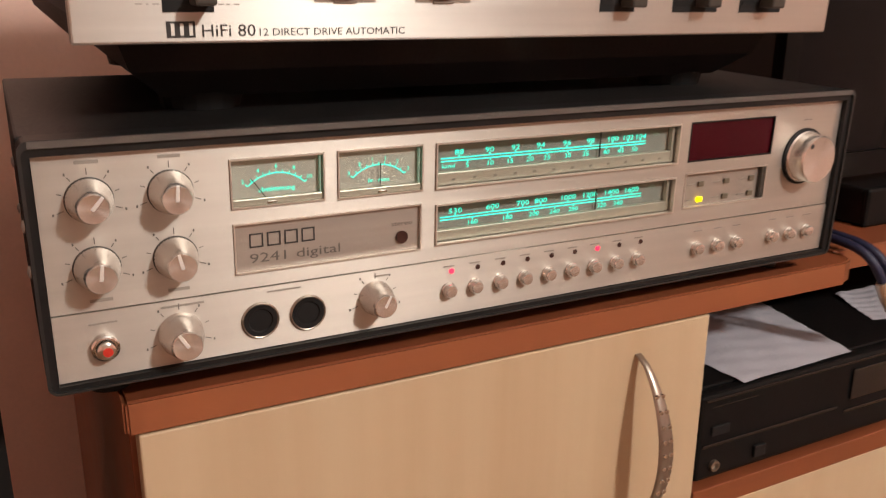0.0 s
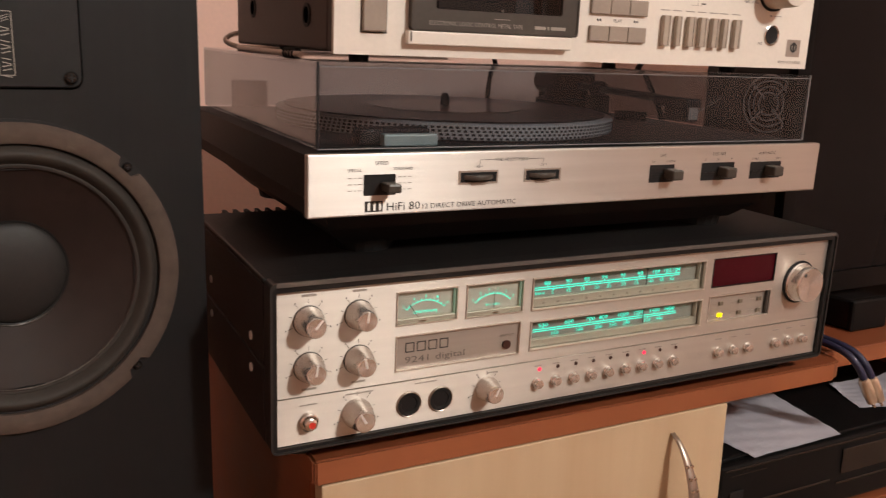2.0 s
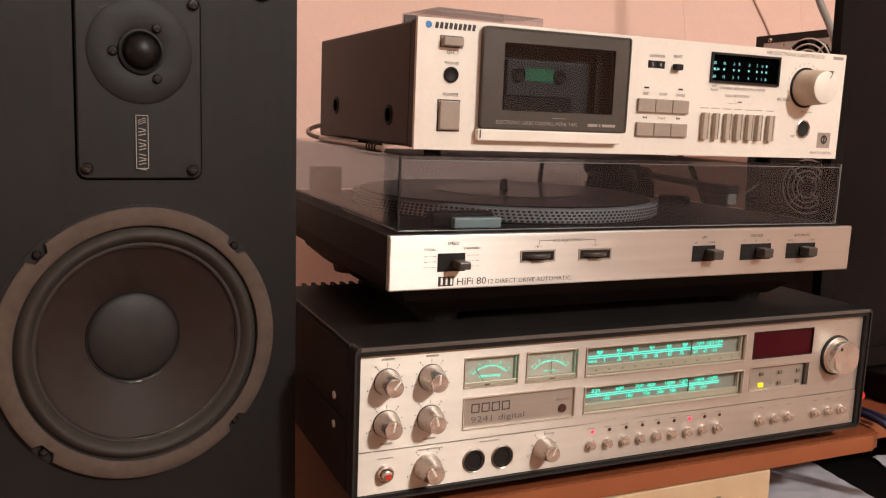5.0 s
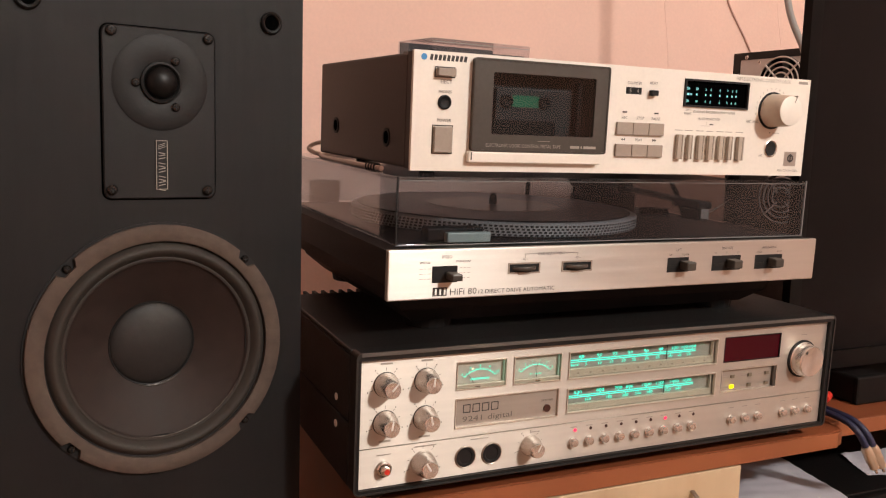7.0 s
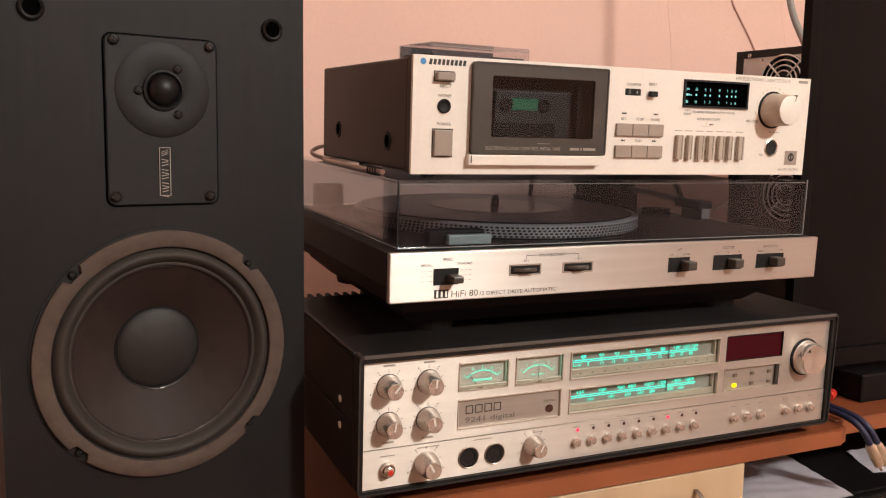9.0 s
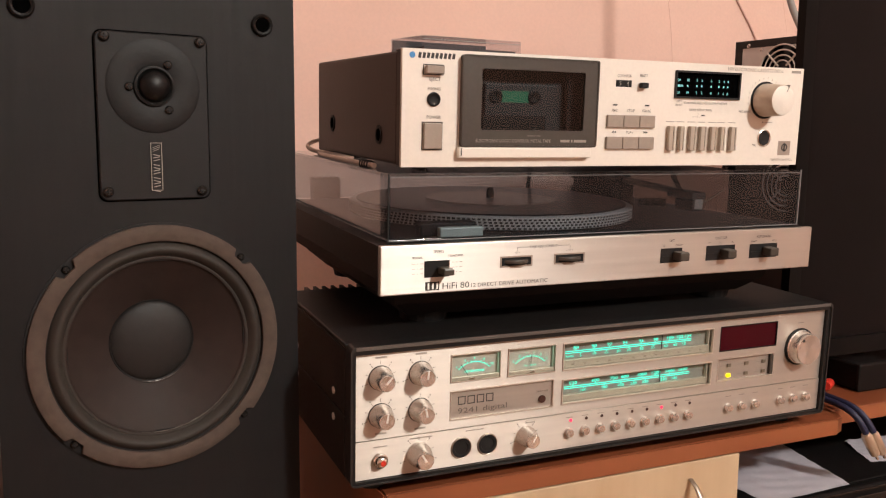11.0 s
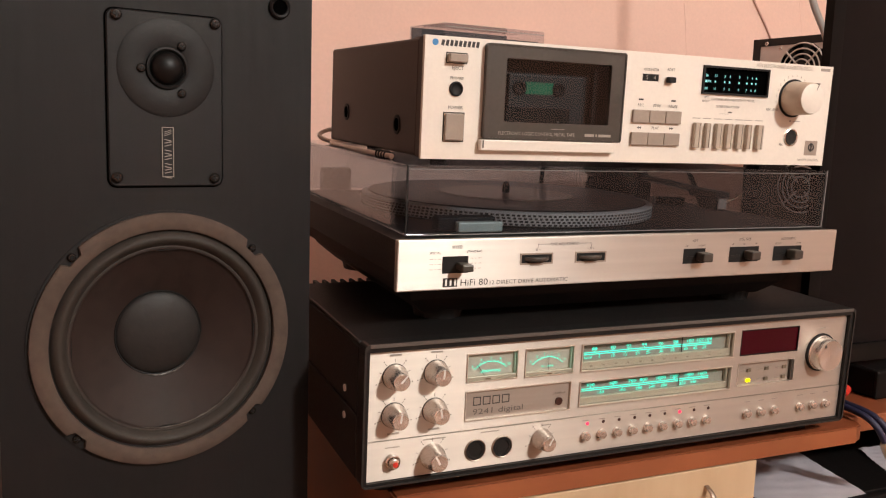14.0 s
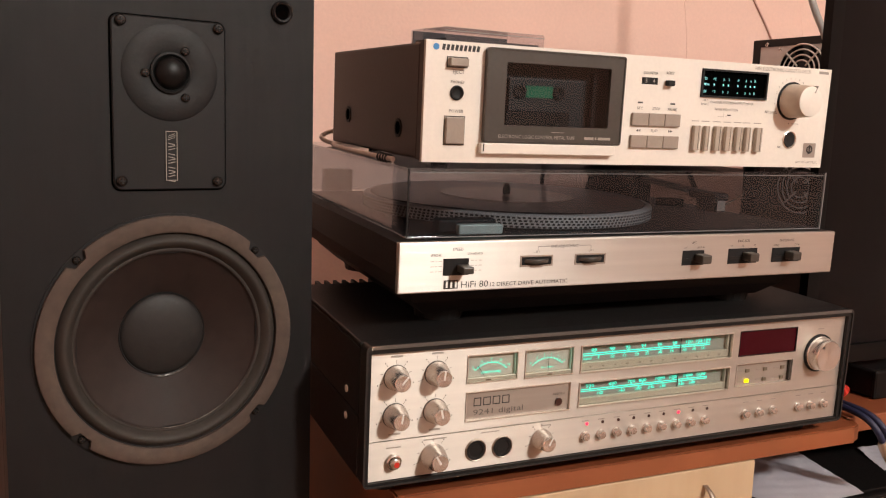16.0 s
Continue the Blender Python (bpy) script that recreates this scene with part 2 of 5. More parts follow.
def box(x0, x1, y0, y1, z0, z1, bevel=0.0, seg=2, bm=None):
    bm = bm or bmesh.new()
    made = bmesh.ops.create_cube(bm, size=1.0)["verts"]
    for v in made:
        v.co = Vector((x0 + (v.co.x + 0.5) * (x1 - x0), y0 + (v.co.y + 0.5) * (y1 - y0), z0 + (v.co.z + 0.5) * (z1 - z0)))
    if bevel:
        edges = list({e for v in made for e in v.link_edges})
        bmesh.ops.bevel(bm, geom=edges, offset=bevel, segments=seg, affect="EDGES", profile=0.5)
    return bm


def lathe(x, y, z, profile, seg=32, bm=None, cut=None):
    """Turn (radius, forward) pairs about the axis through (x, y, z) that points to the front (-y). cut(angle, radius) may trim a radius."""
    bm = bm or bmesh.new()
    rings = []
    for r, d in profile:
        if r < 1e-6:
            rings.append([bm.verts.new((x, y - d, z))] * seg)
            continue
        ring = []
        for k in range(seg):
            a = 2 * math.pi * k / seg
            rr = cut(a, r) if cut else r
            ring.append(bm.verts.new((x + rr * math.cos(a), y - d, z + rr * math.sin(a))))
        rings.append(ring)
    for a, b in zip(rings, rings[1:]):
        for k in range(seg):
            vs = []
            for v in (a[k], a[(k + 1) % seg], b[(k + 1) % seg], b[k]):
                if v not in vs:
                    vs.append(v)
            if len(vs) > 2:
                bm.faces.new(vs)
    bmesh.ops.recalc_face_normals(bm, faces=bm.faces)
    return bm


def disc_z(x, y, profile, seg=64, bm=None):
    """Turn (radius, height) pairs about the upright axis through (x, y)."""
    bm = lathe(0, 0, 0, profile, seg, bm)
    bmesh.ops.transform(bm, matrix=Matrix.Translation((x, y, 0)) @ Matrix.Rotation(radians(-90), 4, "X"), verts=bm.verts)
    return bm


def sheet(x0, x1, z0, z1, y0, y1, holes=()):
    """An upright sheet, y0 (front) to y1 (back), with rectangular openings (x0, x1, z0, z1) cut right through."""
    bm = bmesh.new()
    xs = sorted({x0, x1, *(h[0] for h in holes), *(h[1] for h in holes)})
    zs = sorted({z0, z1, *(h[2] for h in holes), *(h[3] for h in holes)})

    def solid(i, k):
        if not (0 <= i < len(xs) - 1 and 0 <= k < len(zs) - 1):
            return False
        cx, cz = (xs[i] + xs[i + 1]) / 2, (zs[k] + zs[k + 1]) / 2
        return not any(h[0] < cx < h[1] and h[2] < cz < h[3] for h in holes)

    at = {}

    def vert(i, k, y):
        if (i, k, y) not in at:
            at[i, k, y] = bm.verts.new((xs[i], y, zs[k]))
        return at[i, k, y]

    for i in range(len(xs) - 1):
        for k in range(len(zs) - 1):
            if not solid(i, k):
                continue
            c = [(i, k), (i + 1, k), (i + 1, k + 1), (i, k + 1)]
            bm.faces.new([vert(*q, y0) for q in c])
            bm.faces.new([vert(*q, y1) for q in reversed(c)])
            for n, (di, dk) in enumerate(((0, -1), (1, 0), (0, 1), (-1, 0))):
                if not solid(i + di, k + dk):
                    a, b = c[n], c[(n + 1) % 4]
                    bm.faces.new([vert(*b, y0), vert(*a, y0), vert(*a, y1), vert(*b, y1)])
    bmesh.ops.recalc_face_normals(bm, faces=bm.faces)
    return bm


def ring(x0, x1, z0, z1, w, y0, y1):
    """A rectangular bezel of width w round the opening."""
    return sheet(x0 - w, x1 + w, z0 - w, z1 + w, y0, y1, [(x0, x1, z0, z1)])


def rounded(x0, x1, z0, z1, r, n=5):
    """The outline of an upright rectangle with round corners, anticlockwise from the lower right."""
    r = max(r, 1e-5)
    out = []
    for cx, cz, a0 in ((x1 - r, z0 + r, -90), (x1 - r, z1 - r, 0), (x0 + r, z1 - r, 90), (x0 + r, z0 + r, 180)):
        for k in range(n + 1):
            a = radians(a0 + 90 * k / n)
            out.append((cx + r * math.cos(a), cz + r * math.sin(a)))
    return out


def rounded_frame(outer, inner, y0, y1):
    """A frame with round corners between two outlines (x0, x1, z0, z1, radius), y0 (front) to y1."""
    bm = bmesh.new()
    loops = [[bm.verts.new((x, y, z)) for x, z in rounded(*o)] for o, y in ((outer, y1), (outer, y0), (inner, y0), (inner, y1))]
    n = len(loops[0])
    for a, b in zip(loops, loops[1:] + loops[:1]):
        for k in range(n):
            bm.faces.new((a[k], a[(k + 1) % n], b[(k + 1) % n], b[k]))
    bmesh.ops.recalc_face_normals(bm, faces=bm.faces)
    return bm


def rounded_plate(x0, x1, z0, z1, r, y0, y1, bevel=0.0):
    """An upright plate with round corners and a bevelled front rim."""
    bm = bmesh.new()
    loops = [[bm.verts.new((x, y, z)) for x, z in rounded(x0 + i, x1 - i, z0 + i, z1 - i, r - i)] for y, i in ((y1, 0.0), (y0 + bevel, 0.0), (y0, bevel))]
    n = len(loops[0])
    for a, b in zip(loops, loops[1:]):
        for k in range(n):
            bm.faces.new((a[k], a[(k + 1) % n], b[(k + 1) % n], b[k]))
    bm.faces.new(loops[0])
    bm.faces.new(loops[-1])
    bmesh.ops.recalc_face_normals(bm, faces=bm.faces)
    return bm


def bent(points, r, res=3, steps=8):
    """A round cable or rod along points."""
    cu = bpy.data.curves.new("bent", "CURVE")
    cu.dimensions, cu.bevel_depth, cu.bevel_resolution, cu.resolution_u, cu.use_fill_caps = "3D", r, res, steps, True
    sp = cu.splines.new("NURBS")
    sp.points.add(len(points) - 1)
    for p, q in zip(sp.points, points):
        p.co = (*q, 1)
    sp.use_endpoint_u, sp.order_u = True, min(4, len(points))
    ob = bpy.data.objects.new("bent", cu)
    me = bpy.data.meshes.new_from_object(ob)
    bm = bmesh.new()
    bm.from_mesh(me)
    bpy.data.objects.remove(ob)
    bpy.data.meshes.remove(me)
    return bm


def words(text, x, y, z, size, align="CENTER", stretch=1.0, shear=0.0, bm=None, turn=0.0):
    """Raised printing on an upright front: its middle (or left end) at x, its baseline at z."""
    cu = bpy.data.curves.new("words", "FONT")
    cu.body, cu.size, cu.align_x, cu.shear, cu.resolution_u, cu.extrude = text, size, align, shear, 2, 0.0
    ob = bpy.data.objects.new("words", cu)
    me = bpy.data.meshes.new_from_object(ob)
    add = bmesh.new()
    add.from_mesh(me)
    bpy.data.objects.remove(ob)
    bpy.data.meshes.remove(me)
    m = Matrix.Translation((x, y, z)) @ Matrix.Rotation(turn, 4, "Y") @ Matrix.Rotation(radians(90), 4, "X") @ Matrix.Diagonal((stretch, 1, 1, 1))
    bmesh.ops.transform(add, matrix=m, verts=add.verts)
    if bm is None:
        return add
    tmp = bpy.data.meshes.new("tmp")
    add.to_mesh(tmp)
    add.free()
    bm.from_mesh(tmp)
    bpy.data.meshes.remove(tmp)
    return bm


def flat(x0, x1, z0, z1, y, bm=None):
    """A thin printed bar on an upright front."""
    return box(x0, x1, y - 0.0002, y + 0.0003, z0, z1, bm=bm)


def stroke(xa, za, xb, zb, w, y, bm=None):
    """A thin printed line between two places on an upright front."""
    bm = bm or bmesh.new()
    d = Vector((xb - xa, 0, zb - za))
    n = Vector((-d.z, 0, d.x)).normalized() * w / 2
    a, b = Vector((xa, y, za)), Vector((xb, y, zb))
    vs = [bm.verts.new(q) for q in (a - n, b - n, b + n, a + n)]
    f = bm.faces.new(vs)
    f.normal_update()
    if f.normal.y > 0:
        f.normal_flip()
    return bm


def screw(name, x, y, z, r, mat, parent, d=0.002):
    """A round screw head with a cross slot."""
    bm = lathe(x, y, z, [(r, 0), (r, d * 0.5), (r * 0.75, d), (0, d * 1.1)], 16)
    ob = part(name, bm, mat, parent, smooth=True)
    s = box(x - r * 0.55, x + r * 0.55, y - d * 1.25, y - d * 0.9, z - r * 0.12, z + r * 0.12)
    box(x - r * 0.12, x + r * 0.12, y - d * 1.25, y - d * 0.9, z - r * 0.55, z + r * 0.55, bm=s)
    part("slot", s, DARK, ob)
    return ob


# ---- room ----
X0, X1, Y0, Y1, H = -2.4, 3.6, -5.4, 1.16, 2.6
structure("floor", box(X0 - 0.1, X1 + 0.1, Y0 - 0.1, Y1 + 0.1, -0.1, 0), PARQUET, "brown wooden floor of the living room", "floor")
structure("ceiling", box(X0 - 0.1, X1 + 0.1, Y0 - 0.1, Y1 + 0.1, H, H + 0.1), WHITEWASH, "plain white painted ceiling", "ceiling")
structure("wall_north", box(X0 - 0.1, X1 + 0.1, Y1, Y1 + 0.1, 0, H), PINK, "plain pink painted wall behind the equipment", "wall")
structure("wall_south", box(X0 - 0.1, X1 + 0.1, Y0 - 0.1, Y0, 0, H), PINK, "plain pink painted wall", "wall")
structure("wall_west", box(X0 - 0.1, X0, Y0, Y1, 0, H), PINK, "plain pink painted wall", "wall")
structure("wall_east", box(X1, X1 + 0.1, Y0, Y1, 0, H), PINK, "plain pink painted wall", "wall")


def make_ceiling_lamp():
    t = thing("ceiling_lamp", (LAMP[0], LAMP[1], H), "warm ceiling lamp with an open opal bowl", "lamp")
    part("rose", disc_z(LAMP[0], LAMP[1], [(0, H), (0.05, H), (0.045, H - 0.02), (0, H - 0.02)], 24), CHROME, t, smooth=True)
    part("rod", disc_z(LAMP[0], LAMP[1], [(0.006, H - 0.02), (0.006, LAMP[2] + 0.1)], 12), CHROME, t, smooth=True)
    part("shade", disc_z(LAMP[0], LAMP[1], [(0.02, LAMP[2] + 0.11), (0.10, LAMP[2] + 0.105), (0.15, LAMP[2] + 0.08)], 32), SHADE, t, "opal glass", smooth=True)


make_ceiling_lamp()

TOP = 0.741


def make_worktops():
    bm = bmesh.new()
    plan = [(0.036, 0.43), (0.572, 0.43), (0.583, 0.434), (0.588, 0.444), (0.588, 1.15), (0.036, 1.15)]
    low = [bm.verts.new((x, y, TOP - 0.0185)) for x, y in plan]
    high = [bm.verts.new((x, y, TOP)) for x, y in plan]
    bm.faces.new(high)
    bm.faces.new(low[::-1])
    for k in range(len(plan)):
        bm.faces.new([low[k], low[(k + 1) % 6], high[(k + 1) % 6], high[k]])
    bmesh.ops.recalc_face_normals(bm, faces=bm.faces)
    bmesh.ops.bevel(bm, geom=[e for e in bm.edges if abs(e.verts[0].co.z - e.verts[1].co.z) < 1e-6], offset=0.0015, segments=2, affect="EDGES")
    t = thing("worktop", (0.3, 0.8, TOP - 0.0185), "cherry laminate cabinet top with a rounded front corner", "worktop")
    part("board", bm, CHERRY, t)
    part("edging", box(0.0375, 0.571, 0.4288, 0.4298, TOP - 0.0178, TOP - 0.0008), CHERRY_EDGE, t, "lighter cherry edge band")
    part("edging", box(0.0348, 0.0358, 0.432, 1.148, TOP - 0.0178, TOP - 0.0008), CHERRY_EDGE, t, "lighter cherry edge band")
    t = thing("worktop", (1.2, 0.8, TOP - 0.0185), "cherry laminate top of the television bench", "worktop")
    part("edging", box(0.5915, 1.898, 0.4538, 0.4548, TOP - 0.0178, TOP - 0.0008), CHERRY_EDGE, t, "lighter cherry edge band")
    part("board", box(0.590, 1.9, 0.455, 1.15, TOP - 0.0185, TOP, 0.0015), CHERRY, t)


def make_cabinet():
    z1 = TOP - 0.0187
    t = thing("cabinet", (0.24, 0.8, 0), "low cabinet with cherry sides and a pale maple door", "cabinet")
    part("side_panel", box(0.038, 0.056, 0.448, 1.14, 0.0, z1, 0.001), CHERRY, t, "cherry laminate side")
    part("side_panel", box(0.416, 0.434, 0.448, 1.14, 0.0, z1, 0.001), CHERRY, t, "cherry laminate side")
    part("back_panel", box(0.0565, 0.4155, 1.12, 1.138, 0.0, z1), MAPLE, t)
    part("base_panel", box(0.0565, 0.4155, 0.46, 1.119, 0.06, 0.078), MAPLE, t)
    d = part("door", box(0.041, 0.4325, 0.430, 0.4465, 0.06, z1 - 0.001, 0.0012), MAPLE, t, "pale maple laminate door")
    bar = bmesh.new()
    rows = []
    n = 28
    for k in range(n + 1):
        s = k / n
        z = 0.7035 - 0.137 * s
        bow = math.sin(math.pi * s)
        y = 0.4295 - 0.0305 * bow ** 0.62
        half, thick = 0.0026 + 0.0040 * bow ** 1.3, 0.0022
        x = 0.3680 + 0.0045 * bow
        row = []
        for q in range(12):
            a = 2 * math.pi * q / 12
            row.append(bar.verts.new((x + half * math.cos(a), y + thick * math.sin(a), z)))
        rows.append(row)
    for r0, r1 in zip(rows, rows[1:]):
        for q in range(12):
            bar.faces.new((r0[q], r0[(q + 1) % 12], r1[(q + 1) % 12], r1[q]))
    bar.faces.new(rows[0][::-1])
    bar.faces.new(rows[-1])
    bmesh.ops.recalc_face_normals(bar, faces=bar.faces)
    h = part("handle", bar, BRONZE, d, "bowed satin metal pull handle with bright studs", smooth=True)
    for k in range(10):
        s = 0.17 + k * 0.073
        bow = math.sin(math.pi * s)
        y = 0.4295 - 0.0305 * bow ** 0.62 - 0.0019
        for side in (-1, 1):
            x = 0.3680 + 0.0045 * bow + side * 0.0024
            part("stud", lathe(x, y, 0.7035 - 0.137 * s, [(0.0018, 0), (0.0016, 0.0008), (0, 0.0013)], 10), CHROME, d, "bright stud", smooth=True)


def make_bench():
    z1 = TOP - 0.0187
    t = thing("television_bench", (1.15, 0.8, 0), "television bench with an open bay over pale maple drawers", "bench")
    part("shelf", box(0.4365, 1.88, 0.432, 1.13, 0.554, 0.5725, 0.001), CHERRY, t, "cherry laminate shelf")
    part("side_panel", box(1.88, 1.898, 0.457, 1.14, 0, z1), CHERRY, t)
    # near-black colour stands in for the shade at the back of the bay
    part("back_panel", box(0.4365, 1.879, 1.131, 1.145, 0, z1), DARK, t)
    for x0, x1 in ((0.438, 1.155), (1.158, 1.878)):
        part("drawer_front", box(x0, x1, 0.434, 0.450, 0.30, 0.5525, 0.0012), MAPLE, t, "pale maple laminate drawer front")
        part("drawer_front", box(x0, x1, 0.434, 0.450, 0.05, 0.297, 0.0012), MAPLE, t, "pale maple laminate drawer front")


make_worktops()
make_cabinet()
make_bench()


# ---- receiver ----
def make_receiver():
    t = thing("receiver", (0.27, 0.56, TOP), "silver-fronted vintage stereo receiver in a black case, switched on", "receiver")
    F = 0.425
    xa, xb, za, zb = 0.0026, 0.5395, 0.7550, 0.8775
    part("top_cover", box(xa, xb, F + 0.012, 0.655, 0.872, 0.8765, 0.0015), BLACK, t)
    part("bottom_plate", box(xa + 0.004, xb - 0.004, F + 0.012, 0.655, 0.7556, 0.7580), BLACK, t)
    for x0, x1 in ((xa, xa + 0.004), (xb - 0.004, xb)):
        s = part("side_panel", box(x0, x1, F + 0.012, 0.655, 0.8145, 0.8715, 0.001), BLACK, t)
        part("side_panel", box(x0, x1, F + 0.012, 0.655, 0.7581, 0.8125, 0.001), BLACK, t)
    for y, z in ((0.470, 0.826), (0.470, 0.802), (0.60, 0.832), (0.60, 0.802)):
        b = lathe(0, 0, 0, [(0.0032, 0), (0.0032, 0.001), (0, 0.0018)], 14)
        bmesh.ops.transform(b, matrix=Matrix.Translation((xa, y, z)) @ Matrix.Rotation(radians(-90), 4, "Z"), verts=b.verts)
        # pale metal colour stands in for the glint on each screw
        part("side_screw", b, POINTER, t, "screw head, its glint put into a pale colour", smooth=True)
    part("back_plate", box(xa + 0.0045, xb - 0.0045, 0.650, 0.6545, 0.753, 0.8715), BLACK, t)
    hs = part("heat_sink", box(0.03, 0.515, 0.656, 0.664, 0.760, 0.8700), BLACK, t, "black finned heat sink")
    for k in range(48):
        x = 0.032 + k * 0.0102
        part("fin", box(x, x + 0.0035, 0.6645, 0.690, 0.760, 0.8720), BLACK, hs)
    # front surround; the light along its top edge is a thin grey strip
    part("front_surround", rounded_frame((xa + 0.0003, xb - 0.0003, za + 0.0003, zb - 0.0003, 0.005), (0.0074, 0.5335, 0.7588, 0.8700, 0.0006), F - 0.0035, F + 0.0115), BLACK_LIP, t, "satin black front surround")
    part("edge_trim", rounded_frame((xa, xb, za, zb, 0.0053), (xa + 0.0016, xb - 0.0016, za + 0.0012, zb - 0.0036, 0.0035), F - 0.0050, F - 0.0030), EDGE_TRIM, t, "metal trim edge in its shaded tone")
    part("trim_highlight", box(xa + 0.0045, xb - 0.0045, F - 0.0054, F - 0.0049, zb - 0.0034, zb - 0.0003), LIT_LIP, t, "grey strip for the light along the metal top trim")
    for x in (xa + 0.03, xb - 0.03):
        for y, low in ((F + 0.03, TOP - 0.0008), (0.62, TOP - 0.0066)):
            part("foot", disc_z(x, y, [(0, low), (0.011, low), (0.012, 0.7556), (0, 0.7556)], 16), DARK, t)

    meters = [(0.0945, 0.1435, 0.8362, 0.8615), (0.1505, 0.2002, 0.8357, 0.8617)]
    dials = [(0.2078, 0.3835, 0.8354, 0.8616), (0.2082, 0.3838, 0.8027, 0.8268)]
    red = (0.3922, 0.4680, 0.8356, 0.8620)
    lamps = (0.3918, 0.4664, 0.8040, 0.8282)
    plate = (0.0947, 0.1996, 0.8015, 0.8285)
    part("upper_panel", sheet(0.0078, 0.533, 0.7938, 0.8693, F, F + 0.003, [*meters, *dials, red, lamps, plate]), SILVER, t, "brushed champagne aluminium panel")
    part("lower_panel", sheet(0.0078, 0.533, 0.7592, 0.7933, F - 0.0008, F + 0.003), SILVER, t, "brushed champagne aluminium panel")
    part("inner_wall", box(0.0105, 0.5325, F + 0.022, F + 0.024, 0.758, 0.869), DARK, t)

    # two needle meters
    G = F - 0.0026
    for n, (x0, x1, z0, z1) in enumerate(meters):
        m = part("meter", sheet(x0 - 0.001, x1 + 0.001, z0 - 0.001, z1 + 0.001, G + 0.0062, G + 0.0075), DIALBACK, t, "grey backlit needle meter")
        part("meter_wall", ring(x0 + 0.0002, x1 - 0.0002, z0 + 0.0002, z1 - 0.0002, 0.0002, F + 0.0021, F + 0.0036), BEZEL, m)
        part("bezel", ring(x0 + 0.0009, x1 - 0.0009, z0 + 0.0009, z1 - 0.0009, 0.0008, F - 0.001, F + 0.002), BEZEL, m, "bright metal bezel")
        # green glow on the right wall is put into a pale emissive strip
        part("edge_glow", box(x1 - 0.0023, x1 - 0.0016, G + 0.0035, G + 0.0055, z0 + 0.002, z1 - 0.002), TEAL_EDGE, m, "acrylic edge, its green glow put into the colour")
        part("ledge", box(x0 + 0.001, x1 - 0.001, G + 0.0028, G + 0.0061, z0 + 0.001, z0 + 0.0045, 0.0005), DIALBAR, m)
        cx, cz, r = (x0 + x1) / 2, z0 - 0.0054, 0.0215
        arc = bmesh.new()
        y = G + 0.0059
        lo, hi = (46, 134)
        for k in range(16):
            a, b = radians(lo + (hi - lo) * k / 16), radians(lo + (hi - lo) * (k + 1) / 16)
            stroke(cx + r * math.cos(a), cz + r * math.sin(a), cx + r * math.cos(b), cz + r * math.sin(b), 0.0005, y, arc)
        for k in range(11):
            a = radians(lo + (hi - lo) * k / 10)
            stroke(cx + r * math.cos(a), cz + r * math.sin(a), cx + (r + 0.0017) * math.cos(a), cz + (r + 0.0016) * math.sin(a), 0.0004, y, arc)
        part("arc", arc, TEAL, m, "glowing teal scale")
        num = bmesh.new()
        marks = ["10", "8", "6", "4", "2"] if n == 0 else ["3", "2", "1", "1", "2", "3"]
        for k, s in enumerate(marks):
            a = radians(lo + (hi - lo) * (k + 0.0) / (len(marks) - 1))
            words(s, cx + (r + 0.0034) * math.cos(a), y, cz + (r + 0.0034) * math.sin(a) - 0.0008, 0.0028, stretch=1.15, bm=num)
        part("numerals", num, TEAL, m, "glowing teal numerals")
        part("caption", words("abstimmung" if n == 0 else "fm - mitte", cx, y, z0 + 0.0068, 0.0036 if n == 0 else 0.0028, stretch=1.1), TEAL, m, "glowing teal caption")
        tip = (cx - 0.0135, cz + 0.020) if n == 0 else (cx + 0.0004, cz + 0.0225)
        foot = (cx - 0.004, z0 + 0.001) if n == 0 else (cx + 0.0002, z0 + 0.001)
        part("needle", stroke(*foot, *tip, 0.0005, G + 0.0046), INK, m, "thin black needle")
        part("pivot", box(foot[0] - 0.002, foot[0] + 0.003, G + 0.0023, G + 0.0027, z0 + 0.0012, z0 + 0.0028, 0.0003), CHROME, m)
        part("glass", box(x0 + 0.001, x1 - 0.001, G + 0.0015, G + 0.0022, z0 + 0.001, z1 - 0.001), CLEAR, m).visible_shadow = False

    # two tuning dials
    upper = ([("88", 0.226), ("90", 0.246), ("92", 0.2635), ("94", 0.281), ("96", 0.300), ("98", 0.3175), ("100", 0.3345), ("102", 0.3465), ("104", 0.3565)], [("5", 0.2315), ("10", 0.2465), ("15", 0.2600), ("20", 0.2740), ("25", 0.2860), ("30", 0.301), ("35", 0.3145), ("40", 0.330), ("45", 0.3415), ("50", 0.3525)])
    lower = ([("530", 0.2245), ("600", 0.2495), ("700", 0.2705), ("800", 0.2835), ("1000", 0.3035), ("1200", 0.320), ("1400", 0.3370), ("1600", 0.3530)], [("160", 0.236), ("180", 0.260), ("200", 0.279), ("240", 0.294), ("280", 0.308), ("320", 0.330), ("340", 0.343)])
    for n, ((x0, x1, z0, z1), (tops, lows)) in enumerate(zip(dials, (upper, lower))):
        m = part("tuning_dial", sheet(x0 - 0.001, x1 + 0.001, z0 - 0.001, z1 + 0.001, F + 0.0068, F + 0.0082), DIALGREY, t, "grey tuning dial with glowing teal scale")
        part("dial_wall", ring(x0 + 0.0002, x1 - 0.0002, z0 + 0.0002, z1 - 0.0002, 0.0002, F + 0.003, F + 0.0068), BEZEL, m)
